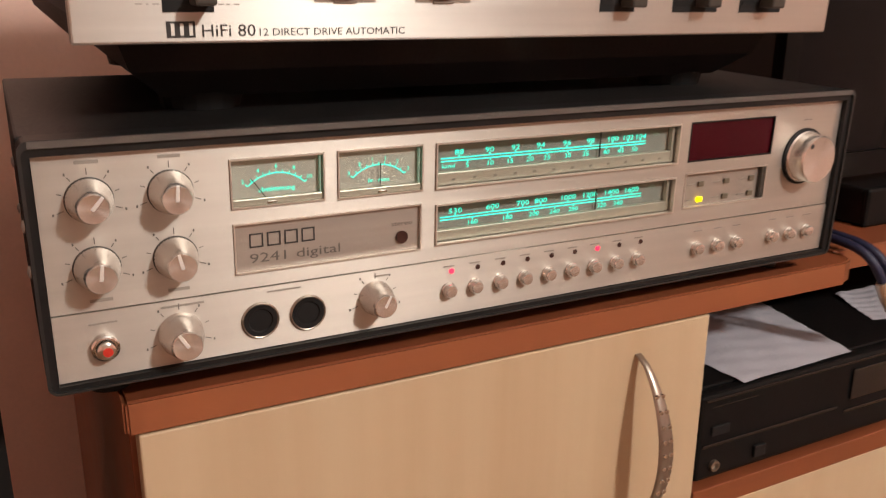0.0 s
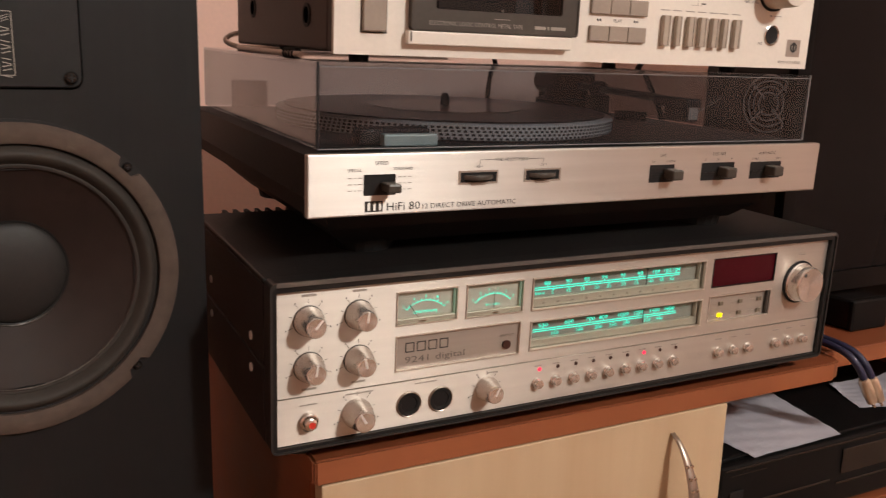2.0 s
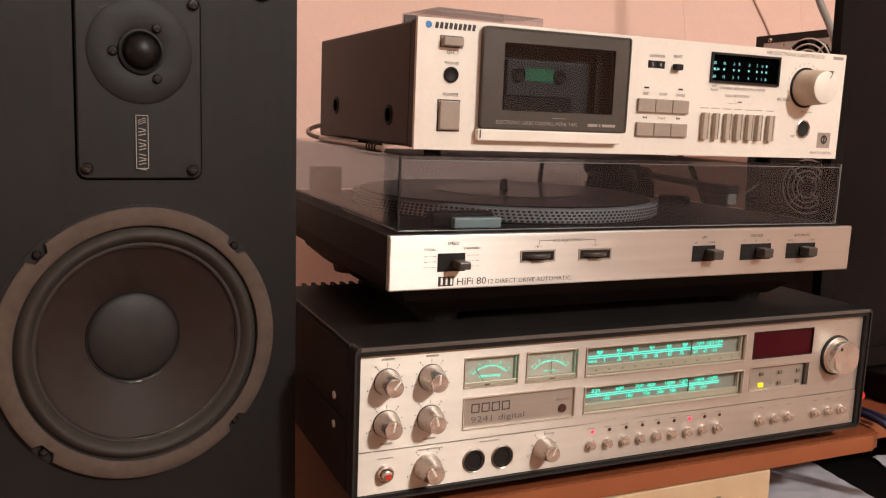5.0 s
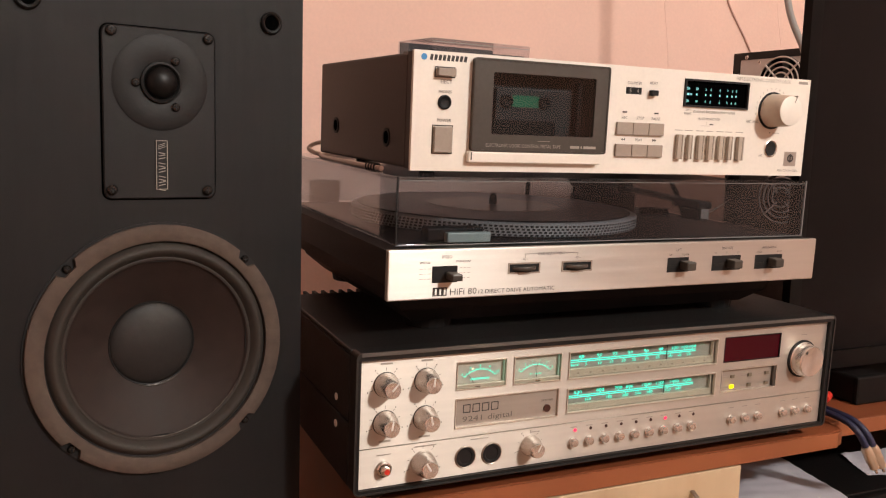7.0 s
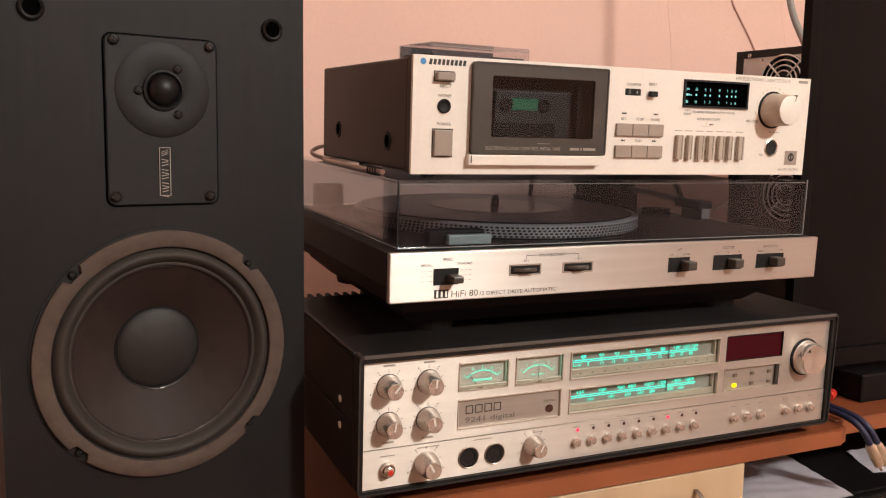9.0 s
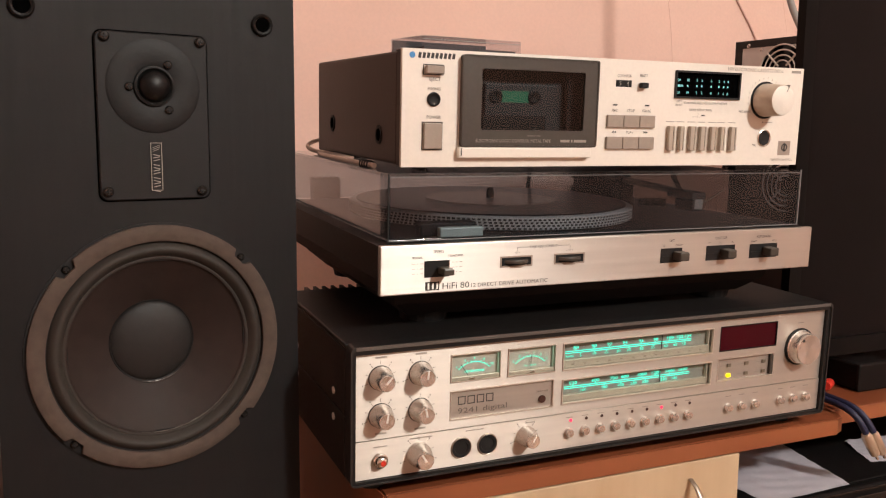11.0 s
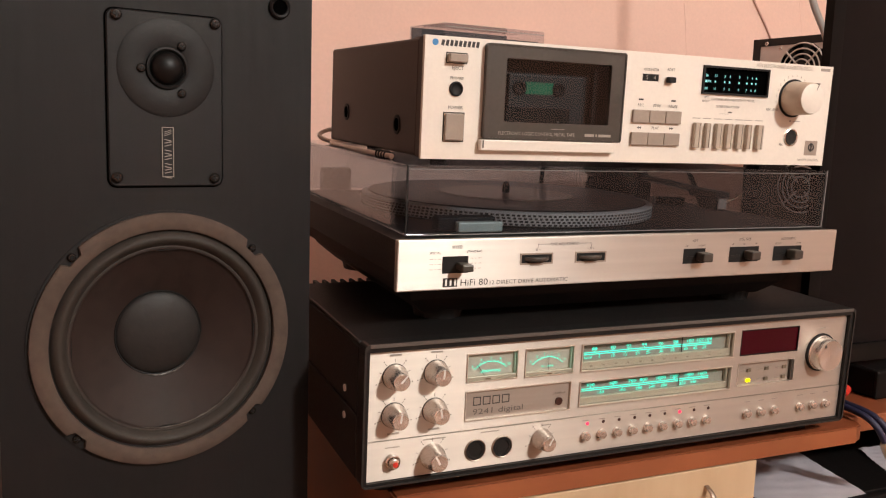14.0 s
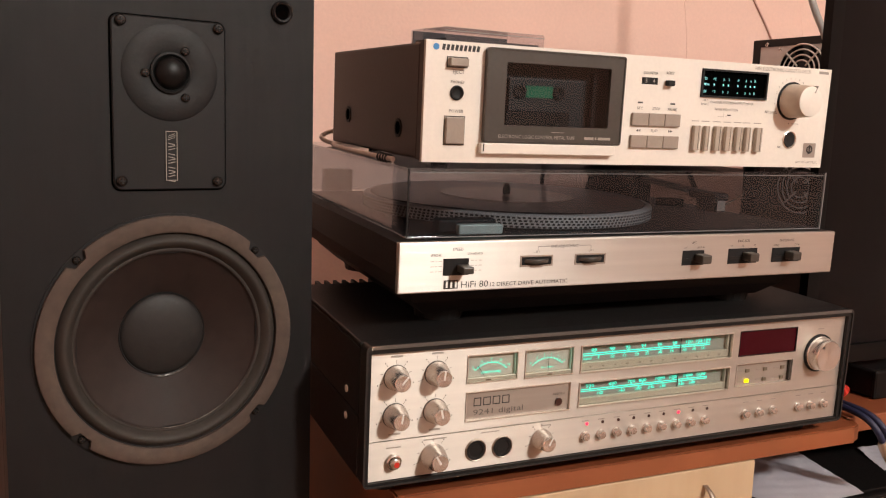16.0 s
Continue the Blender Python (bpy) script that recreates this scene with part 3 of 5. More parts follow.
        part("bezel", ring(x0 + 0.0010, x1 - 0.0010, z0 + 0.0010, z1 - 0.0010, 0.0009, F - 0.0012, F + 0.002), BEZEL, m, "bright metal bezel")
        part("rail", box(x0 + 0.001, x1 - 0.001, F + 0.0030, F + 0.0067, z0 + 0.001, z0 + (0.0075 if n else 0.0085), 0.0006), DIALBAR, m, "pale metal rail")
        if n == 0:
            for k in range(12):
                x = x0 + 0.012 + k * 0.0136
                part("rail_mark", flat(x, x + 0.0022, z0 + 0.0035, z0 + 0.0048, F + 0.0029), INK_GREY, m)
        else:
            for k in range(11):
                x = x0 + 0.010 + k * 0.0145
                part("rail_mark", flat(x, x + 0.0045, z1 - 0.0035, z1 - 0.002, F + 0.0066), INK_GREY, m)
        y, zc = F + 0.0064, (0.8503 if n == 0 else 0.8160)
        lines = stroke(x0 + 0.0065, zc + 0.0007, x1 - 0.0225, zc + 0.0007, 0.0007, y)
        stroke(x0 + 0.0065, zc - 0.0010, x1 - 0.0225, zc - 0.0010, 0.0007, y, lines)
        for s, x in tops:
            stroke(x, zc + 0.0008, x, zc + 0.0024, 0.0009, y, lines)
        for s, x in lows:
            stroke(x, zc - 0.0010, x, zc - 0.0024, 0.0009, y, lines)
        part("scale_lines", lines, TEAL, m, "glowing teal lines")
        for s, x in tops:
            part("numeral", words(s, x, y, zc + 0.0024, 0.0043, stretch=1.42), TEAL, m)
        for s, x in lows:
            part("numeral", words(s, x, y, zc - 0.0053, 0.0038, stretch=1.35), TEAL, m)
        if n == 0:
            part("caption", words("kanal", x0 + 0.0115, y, zc - 0.0049, 0.0036, stretch=1.2), TEAL, m)
        part("unit_caption", words("MHz" if n == 0 else "kHz", x1 - 0.014, y, zc + 0.0035, 0.0034), TEAL_EDGE, m)
        part("pointer", box(0.3234, 0.3241, F + 0.0045, F + 0.0052, z0 + 0.007, z1 - 0.001), INK, m, "thin black dial pointer")
        part("pane", box(x0 + 0.001, x1 - 0.001, F + 0.0012, F + 0.0020, z0 + 0.001, z1 - 0.001), CLEAR, m).visible_shadow = False
        part("knurl", box(x1 - 0.004, x1 - 0.0025, F + 0.0028, F + 0.0064, z0 + 0.002, z1 - 0.003), DIALBAR, m)

    # red display and lamp field
    x0, x1, z0, z1 = red
    m = part("display_window", box(x0, x1, F + 0.0012, F + 0.004, z0, z1), RED_WIN, t, "dark red digital display window")
    part("bezel", ring(x0 + 0.0008, x1 - 0.0008, z0 + 0.0008, z1 - 0.0008, 0.0007, F - 0.0003, F + 0.0010), DARK, m)
    x0, x1, z0, z1 = lamps
    m = part("lamp_field", box(x0, x1, F + 0.003, F + 0.006, z0, z1), PLATE, t, "recessed grey lamp field")
    part("bezel", ring(x0 + 0.0008, x1 - 0.0008, z0 + 0.0008, z1 - 0.0008, 0.0007, F - 0.0004, F + 0.0028), BEZEL, m)
    part("side_bar", box(x1 - 0.0045, x1 - 0.0012, F - 0.0002, F + 0.0028, z0 + 0.0012, z1 - 0.0012, 0.0004), GUN, m)
    for r in range(2):
        for c in range(3):
            x, z = 0.4085 + c * 0.0232, 0.8195 - r * 0.0107
            lit = r == 1 and c == 0
            part("lamp_lens", box(x - 0.0024, x + 0.0024, F + 0.0015, F + 0.0029, z - 0.0018, z + 0.0018, 0.0004), YELLOW_ON if lit else AMBER_OFF, m, "lit yellow lamp" if lit else "")
            part("legend_bar", flat(x - 0.011, x - 0.0045, z - 0.0004, z + 0.0003, F + 0.0028), INK_GREY, m)

    # name plate
    x0, x1, z0, z1 = plate
    m = part("name_plate", box(x0 + 0.001, x1 - 0.001, F + 0.0015, F + 0.004, z0 + 0.001, z1 - 0.001), PLATE, t, "recessed grey name plate")
    part("bezel", ring(x0 + 0.0009, x1 - 0.0009, z0 + 0.0009, z1 - 0.0009, 0.0008, F - 0.0008, F + 0.0030), BEZEL, m, "bright metal edge")
    mark = bmesh.new()
    for k in range(4):
        x, y = 0.1030 + k * 0.0092, F + 0.0012
        for xa2, za2, xb2, zb2 in ((0, 0, 0.0072, 0), (0, 0.0068, 0.0072, 0.0068), (0.0004, 0, 0.0004, 0.0068), (0.0068, 0, 0.0068, 0.0068)):
            stroke(x + xa2, 0.8150 + za2, x + xb2, 0.8150 + zb2, 0.00085, y, mark)
    part("maker_mark", mark, INK, m, "plain dark maker's mark")
    part("model_lettering", words("9241 digital", 0.1025, F + 0.0012, 0.8065, 0.0072, "LEFT", stretch=1.5), INK_MID, m)
    part("stereo_caption", words("stereo", 0.1882, F + 0.0012, 0.8170, 0.0038, stretch=1.3), INK_MID, m)
    part("stereo_lamp", lathe(0.1881, F + 0.0014, 0.8103, [(0.0036, 0), (0.0036, 0.0012), (0.0028, 0.0012), (0, 0.0004)], 20), LED_OFF, m, "dark stereo lamp", smooth=True)

    # turned knobs
    def knob(x, z, r, h, angle, scale=True, lean=0.0):
        bm = lathe(x, F - 0.0006, z, [(r * 1.06, 0), (r * 1.06, h * 0.10), (r * 1.02, h * 0.30), (r * 0.78, h * 0.82), (r * 0.73, h * 0.95), (r * 0.66, h), (r * 0.45, h * 0.99), (0, h * 0.98)], 72, cut=lambda a, q: q * (1 - (0.018 if q > r * 0.7 and round(a / (2 * math.pi) * 72) % 2 else 0)))
        k = part("control_knob", bm, KNOB, t, "turned aluminium knob", smooth=True)
        a = radians(angle)
        part("skirt", lathe(x, F, z, [(r * 1.10, 0), (r * 1.10, 0.0006), (r * 1.0, 0.0009)], 28), GUN, k, "dark gap ring")
        b = box(-r * 0.09, r * 0.09, -h - 0.0006, -h * 0.5, -r * 0.1, r * 0.69, 0.0003)
        bmesh.ops.transform(b, matrix=Matrix.Translation((x, F, z)) @ Matrix.Rotation(a, 4, "Y"), verts=b.verts)
        part("pointer_ridge", b, POINTER, k, "polished pointer ridge")
        if scale:
            s = bmesh.new()
            for q in range(7):
                b = radians(-20 + 220 * q / 6)
                long = 0.0032 if q % 3 == 0 else 0.0022
                stroke(x + r * 1.2 * math.cos(b), z + r * 1.2 * math.sin(b), x + (r * 1.2 + long) * math.cos(b), z + (r * 1.2 + long) * math.sin(b), 0.00045, F - 0.0003 if z > 0.793 else F - 0.0011, s)
                if q % 2 == 0:
                    e = r * 1.2 + long + 0.0016
                    flat(x + e * math.cos(b) - 0.0004, x + e * math.cos(b) + 0.0004, z + e * math.sin(b) - 0.0006, z + e * math.sin(b) + 0.0006, F - 0.0001 if z > 0.793 else F - 0.0009, s)
            part("tick_marks", s, INK_MID, k)
        return k

    for x, z, a, cap in ((0.0304, 0.8475, 40, 0.8655), (0.0666, 0.8480, 5, 0.8655), (0.0306, 0.8145, 8, 0.7985), (0.0666, 0.8150, -12, 0.7985)):
        k = knob(x - 0.0004, z + 0.0004, 0.0099, 0.0172, a)
        part("caption_bar", flat(x - 0.0052, x + 0.0052, cap - 0.0006, cap + 0.0010, F - 0.0001), INK_GREY, k)
    k = knob(0.0655, 0.7755, 0.0106, 0.0185, -30)
    part("caption_bar", flat(0.0570, 0.0780, 0.7898, 0.7908, F - 0.0009), INK_GREY, k)
    k = knob(0.1712, 0.7778, 0.0092, 0.0165, 25)
    part("caption_bar", flat(0.1715, 0.1800, 0.7895, 0.7904, F - 0.0009), INK_GREY, k)
    # big tuning knob
    x, z = 0.5000, 0.8318
    k = part("tuning_knob", lathe(x, F - 0.0004, z, [(0.0182, 0), (0.0182, 0.002), (0.0172, 0.003), (0.0166, 0.0125), (0.0157, 0.0140), (0.010, 0.0137), (0, 0.0135)], 48), KNOB, t, "large turned aluminium tuning knob", smooth=True)
    part("collar", lathe(x, F, z, [(0.0200, 0), (0.0200, 0.0012), (0.0182, 0.0016)], 40), DARK, k, "dark collar")
    part("finger_mark", lathe(x - 0.0085, F - 0.0141, z + 0.0100, [(0.0020, 0), (0.0012, 0.0006), (0, 0.0006)], 14), INK, k)
    part("caption_bar", flat(x - 0.004, x + 0.004, 0.8572, 0.858, F - 0.0001), INK_GREY, k)

    # round keys with their diodes
    def key(x, z, cap):
        x -= 0.004 * (x + 0.2) / 0.62 * 0.6
        k = part("push_key", lathe(x, F - 0.0007, z, [(0.0046, 0), (0.0046, 0.0012), (0.0042, 0.0016), (0.0042, 0.0038), (0.0034, 0.0052), (0, 0.0058)], 24), KNOB, t, "domed aluminium push key", smooth=True)
        part("caption_bar", flat(x - 0.0035, x + 0.0035, cap, cap + 0.0007, F - 0.0009), INK_GREY, k)
        return k

    for n in range(9):
        x = 0.2189 + n * 0.01744
        k = key(x, 0.7750, 0.7890)
        on = n in (0, 6)
        part("diode", lathe(x + 0.0003, F - 0.0007, 0.7862, [(0.0016, 0), (0.0016, 0.0006), (0, 0.0012)] if on else [(0.0017, 0), (0.0015, 0.0004), (0, 0.0003)], 14), RED_ON if on else LED_OFF, k, "lit red diode" if on else "unlit dark diode", smooth=True)
    for x in (0.4102, 0.4282, 0.4462, 0.4811, 0.4988, 0.5166):
        key(x, 0.7757, 0.7872)
    k = part("power_key", lathe(0.0298, F - 0.0007, 0.7752, [(0.0066, 0), (0.0066, 0.0035), (0.0058, 0.0042), (0.0052, 0.0030), (0.0048, 0.0030), (0.0044, 0.0075), (0.0030, 0.0085), (0, 0.0085)], 28), CHROME, t, "chrome power key with a red centre", smooth=True)
    part("red_centre", lathe(0.0302, F - 0.0090, 0.7752, [(0.0024, 0), (0.0024, 0.0004), (0, 0.0006)], 18), RED_CAP, k, "red cap")
    part("caption_bar", flat(0.0235, 0.0365, 0.7868, 0.7876, F - 0.0009), INK_GREY, k)
    for x in (0.1062, 0.1321):
        j = part("headphone_socket", lathe(x, F - 0.0007, 0.7752, [(0.0101, 0), (0.0101, 0.0008), (0.0094, 0.0014), (0.0088, 0.0010), (0.0086, -0.012)], 36), BRONZE, t, "metal-ringed headphone socket", smooth=True)
        part("socket_core", lathe(x, F + 0.0005, 0.7752, [(0.0090, 0.0012), (0.0088, 0.0026), (0.0066, 0.0024), (0.0060, 0.0015), (0, 0.0015)], 28), DARK, j)
    part("caption_bar", flat(0.1105, 0.1285, 0.7900, 0.7908, F - 0.0009), INK_GREY, t)
    tilt(t, F, 0.814)


make_receiver()


# ---- record player ----
def make_turntable():
    B = 0.8768
    t = thing("turntable", (0.27, 0.61, B), "silver-fronted direct drive turntable under a closed smoked lid", "turntable")
    F = 0.425
    xa, xb, za, zb = 0.030, 0.508, 0.9165, 0.9592
    part("front_panel", box(xa, xb, F, F + 0.006, za, zb, 0.0012), STEEL, t, "brushed aluminium control panel")
    # plinth tapers to the bottom behind the panel
    bm = bmesh.new()
    rings = []
    for z, i in ((0.9585, 0.0), (0.930, 0.0), (0.917, 0.004)):
        rings.append([bm.verts.new(v) for v in ((xa + i, F + 0.0065, z), (xb - i, F + 0.0065, z), (xb - i, 0.80 - i, z), (xa + i, 0.80 - i, z))])
    for a, b in zip(rings, rings[1:]):
        for k in range(4):
            bm.faces.new((a[k], a[(k + 1) % 4], b[(k + 1) % 4], b[k]))
    bm.faces.new(rings[0][::-1])
    bm.faces.new(rings[-1])
    bmesh.ops.recalc_face_normals(bm, faces=bm.faces)
    part("plinth", bm, PLINTH, t, "dark brown vinyl plinth")
    bm = bmesh.new()
    rings = []
    for z, i in ((0.9168, 0.0), (0.900, 0.006), (0.8845, 0.024)):
        rings.append([bm.verts.new(v) for v in ((0.052 + i, 0.455 + i, z), (0.486 - i, 0.455 + i, z), (0.486 - i, 0.775 - i, z), (0.052 + i, 0.775 - i, z))])
    for a, b in zip(rings, rings[1:]):
        for k in range(4):
            bm.faces.new((a[k], a[(k + 1) % 4], b[(k + 1) % 4], b[k]))
    bm.faces.new(rings[-1])
    bmesh.ops.recalc_face_normals(bm, faces=bm.faces)
    part("base_tray", bm, PLINTH, t, "dark plastic base tray")
    for x in (0.10, 0.44):
        for y in (0.50, 0.72):
            part("foot", disc_z(x, y, [(0, B), (0.022, B), (0.024, 0.886), (0, 0.886)], 20), DARK, t)
    # lid
    lx0, lx1, ly0, ly1, lz0, lz1, w = 0.0415, 0.5000, 0.4385, 0.797, 0.9605, 1.0180, 0.003
    part("lid_front", box(lx0, lx1, ly0, ly0 + w, lz0, lz1 - w, 0.0006), SMOKE, t, "smoked acrylic lid")
    part("lid_back", box(lx0, lx1, ly1 - w, ly1, lz0, lz1 - w, 0.0006), SMOKE, t, "smoked acrylic lid")
    part("lid_side", box(lx0, lx0 + w, ly0 + w, ly1 - w, lz0, lz1 - w), SMOKE, t, "smoked acrylic lid")
    part("lid_side", box(lx1 - w, lx1, ly0 + w, ly1 - w, lz0, lz1 - w), SMOKE, t, "smoked acrylic lid")
    part("lid_top", box(lx0, lx1, ly0, ly1, lz1 - w, lz1, 0.0008), SMOKE, t, "smoked acrylic lid")
    # opaque strips draw the bright and dark lines along the acrylic edges
    part("lid_edge", box(lx1 - 0.0009, lx1 + 0.0003, ly0 - 0.0003, ly0 + 0.0009, lz0, lz1), EDGE, t, "pale strip for the light caught in the lid edge")
    part("lid_edge", box(lx0 + 0.001, lx1 - 0.001, ly0 - 0.0003, ly0 + 0.0006, lz1 - 0.0034, lz1 - 0.0028), EDGE, t, "pale strip for the light caught in the lid edge")
    part("lid_edge", box(lx0 - 0.0003, lx0 + 0.0008, ly0 - 0.0003, ly0 + 0.0008, lz0, lz1), DARK, t, "dark strip for the shade of the lid corner")
    part("lid_edge", box(lx0, lx1, ly0 - 0.0003, ly0 + 0.0008, lz0 - 0.0003, lz0 + 0.0004), EDGE, t, "pale strip for the light caught in the lid edge")
    for x in (0.09, 0.475):
        part("hinge", box(x - 0.018, x + 0.018, 0.798, 0.812, 0.940, 0.985, 0.002), DARK, t)
    # platter, record and spindle
    px, py, pr = 0.232, 0.628, 0.158
    p = part("platter", disc_z(px, py, [(0, 0.9592), (pr - 0.001, 0.9592), (pr, 0.9598), (pr, 0.9712), (pr - 0.002, 0.9722), (0, 0.9722)], 128), PLATTER, t, "silver platter with strobe dots", smooth=True)
    dots = bmesh.new()
    for row in range(4):
        n = 190 + row * 4
        for k in range(n):
            a = 2 * math.pi * (k + 0.5 * (row % 2)) / n
            if math.sin(a) > 0.35:
                continue
            da = math.pi / n * 0.60
            z = 0.9601 + row * 0.0028
            q = [(px + (pr + 0.0004) * math.cos(b), py + (pr + 0.0004) * math.sin(b), zz) for b, zz in ((a - da, z), (a + da, z), (a + da, z + 0.0018), (a - da, z + 0.0018))]
            dots.faces.new([dots.verts.new(v) for v in q])
    part("strobe_dots", dots, INK, p, "rows of black strobe dots", kind="stuff")
    part("record", disc_z(px, py, [(0, 0.9724), (0.150, 0.9724), (0.151, 0.973), (0.150, 0.9738), (0, 0.9738)], 96), RECORD, t, "black vinyl record")
    part("record_label", disc_z(px, py, [(0, 0.9740), (0.073, 0.9740), (0.073, 0.9744), (0, 0.9744)], 64), LABEL, t, "record centre with the wall's reflection put into its pale colour")
    part("spindle", disc_z(px, py, [(0.0042, 0.9745), (0.0042, 0.982), (0.0025, 0.986), (0, 0.987)], 16), DARK, t, "dark spindle")
    # tonearm, parked over its rest
    ax, ay = 0.445, 0.735
    a = part("tonearm_base", disc_z(ax, ay, [(0, 0.959), (0.034, 0.959), (0.034, 0.974), (0.026, 0.977), (0.026, 0.986), (0, 0.986)], 32), DARK, t, "black tonearm base", smooth=True)
    part("bearing_block", box(ax - 0.030, ax + 0.020, ay - 0.030, ay + 0.022, 0.9862, 1.005, 0.003), DARK, a)
    cw = lathe(ax + 0.004, 0.790, 0.993, [(0, 0), (0.013, 0), (0.014, 0.001), (0.014, 0.026), (0.013, 0.027), (0, 0.027)], 28)
    part("counterweight", cw, BLACK_LIP, a, "black counterweight", smooth=True)
    part("pivot_post", box(0.421, 0.441, 0.645, 0.664, 0.9592, 0.984, 0.002), DARK, a, "black arm rest post")
    part("rest_clip", lathe(0.431, 0.660, 0.9905, [(0, 0), (0.0075, 0), (0.0085, 0.001), (0.0085, 0.011), (0.0075, 0.012), (0, 0.012)], 20), DARK, a, smooth=True)
    part("arm_tube", bent([(0.446, 0.720, 0.9915), (0.438, 0.685, 0.9910), (0.431, 0.653, 0.9905), (0.416, 0.600, 0.9912), (0.401, 0.545, 0.9917), (0.3845, 0.492, 0.9915)], 0.0036), BLACK_LIP, a, "black arm tube", smooth=True)
    h = part("headshell", box(0.374, 0.392, 0.456, 0.497, 0.9865, 0.9945, 0.002), DARK, a, "black headshell")
    part("cartridge", box(0.3735, 0.3868, 0.4538, 0.482, 0.9755, 0.9864, 0.001), DARK, h)
    part("cartridge_face", box(0.3754, 0.3850, 0.4526, 0.4534, 0.9777, 0.9877), GREYCABLE, h, "pale cartridge face")
    part("finger_lift", bent([(0.389, 0.466, 0.980), (0.398, 0.462, 0.984), (0.408, 0.459, 0.991), (0.415, 0.457, 0.997)], 0.0008), CHROME, h)
    part("cue_lever", bent([(0.440, 0.634, 0.9640), (0.452, 0.627, 0.9650), (0.460, 0.621, 0.9650), (0.468, 0.616, 0.9640)], 0.0052), DARK, t, "black cueing lever", smooth=True)
    # strobe lamp housing
    part("strobe_housing", box(0.0815, 0.1375, 0.4645, 0.480, 0.9592, 0.9715, 0.002), DARK, t, "black strobe housing")
    part("strobe_cover", box(0.0970, 0.1398, 0.4558, 0.4640, 0.9592, 0.9680, 0.0012), MINT, t, "pale mint strobe lamp cover")
    # sliders
    def slider(x0, x1, z0, z1, kx, title, marks):
        s = part("slider", ring(x0 + 0.0006, x1 - 0.0006, z0 + 0.0006, z1 - 0.0006, 0.0006, F - 0.0004, F + 0.0003), DARK, t, "black slider switch")
        part("slot", box(x0 + 0.0006, x1 - 0.0006, F - 0.00025, F + 0.0002, z0 + 0.0006, z1 - 0.0006), DARK, s)
        zc = (z0 + z1) / 2
        part("rail", box(x0 + 0.002, x1 - 0.002, F - 0.0006, F - 0.0002, zc - 0.003, zc - 0.0005), BLACK_LIP, s)
        part("grip", box(kx - 0.0055, kx + 0.0055, F - 0.0125, F - 0.0006, zc - 0.0042, zc + 0.0042, 0.0012), GUN, s, "ribbed dark grip")
        part("caption", words(title, (x0 + x1) / 2, F - 0.0002, z1 + 0.0062, 0.0034), INK, s)
        for mx, m in marks:
            part("mark", words(m, mx, F - 0.0002, z1 + 0.0018, 0.0025), INK, s)

    s = part("speed_switch", ring(0.0703, 0.0923, 0.9312, 0.9442, 0.0006, F - 0.0004, F + 0.0003), DARK, t, "black speed selector")
    part("slot", box(0.0703, 0.0923, F - 0.00025, F + 0.0002, 0.9312, 0.9442), DARK, s)
    part("grip", box(0.0815, 0.0915, F - 0.0150, F - 0.0006, 0.9340, 0.9400, 0.0012), GUN, s, "dark lever")
    part("caption", words("SPEED", 0.0826, F - 0.0002, 0.9512, 0.0037), INK, s)
    part("caption", words("SPECIAL", 0.0630, F - 0.0002, 0.9470, 0.0028), INK, s)
    part("caption", words("STANDARD", 0.0985, F - 0.0002, 0.9475, 0.0027), INK, s)
    for r in range(3):
        z = 0.9428 - r * 0.0043
        for x0, x1 in ((0.0582, 0.0612), (0.0628, 0.0640), (0.0656, 0.0685), (0.0950, 0.0975), (0.0988, 0.1005), (0.1022, 0.1050)):
            part("legend_bar", flat(x0, x1, z - 0.0003, z + 0.0002, F), INK_GREY, s)
    slider(0.3148, 0.3400, 0.9304, 0.9446, 0.3345, "LIFT", ((0.318, "UP"), (0.336, "DOWN")))
    slider(0.3697, 0.4057, 0.9301, 0.9449, 0.3925, "DISC SIZE", ((0.373, "17"), (0.387, "25"), (0.402, "30")))
    slider(0.4250, 0.4612, 0.9299, 0.9443, 0.4470, "AUTOMATIC", ((0.430, "START"), (0.457, "STOP")))
    part("caption", words("FINE ADJUSTMENT", 0.1853, F - 0.0002, 0.9515, 0.0034), INK, t)
    br = stroke(0.1585, 0.9528, 0.1705, 0.9528, 0.0003, F - 0.0003)
    stroke(0.1585, 0.9528, 0.1585, 0.9495, 0.0003, F - 0.0003, br)
    part("bracket_line", br, INK, t)
    br = stroke(0.2000, 0.9528, 0.2125, 0.9528, 0.0003, F - 0.0003)
    stroke(0.2125, 0.9528, 0.2125, 0.9495, 0.0003, F - 0.0003, br)
    part("bracket_line", br, INK, t)
    for x, s in ((0.1578, "45"), (0.2125, "33")):
        w = part("thumb_wheel", ring(x - 0.0148, x + 0.0148, 0.9368, 0.9440, 0.0013, F - 0.0006, F + 0.0002), TAUPE, t, "recessed thumb wheel")
        part("slot", box(x - 0.0148, x + 0.0148, F - 0.0003, F + 0.0001, 0.9368, 0.9440), DARK, w)
        b = disc_z(x, F + 0.0085, [(0, 0.9388), (0.0145, 0.9388), (0.0148, 0.9395), (0.0148, 0.9412), (0.0145, 0.942), (0, 0.942)], 40)
        part("wheel", b, GUN, w, "dark knurled wheel", smooth=True)
        part("lower_scoop", box(x - 0.006, x + 0.006, F - 0.0012, F - 0.0002, 0.9348, 0.9362, 0.0004), TAUPE, w)
        part("caption", words("- " + s + " +", x, F - 0.0002, 0.9472, 0.0027), INK, w)
    mk = part("maker_mark", flat(0.0708, 0.0838, 0.9192, 0.9266, F), INK, t, "black maker's badge")
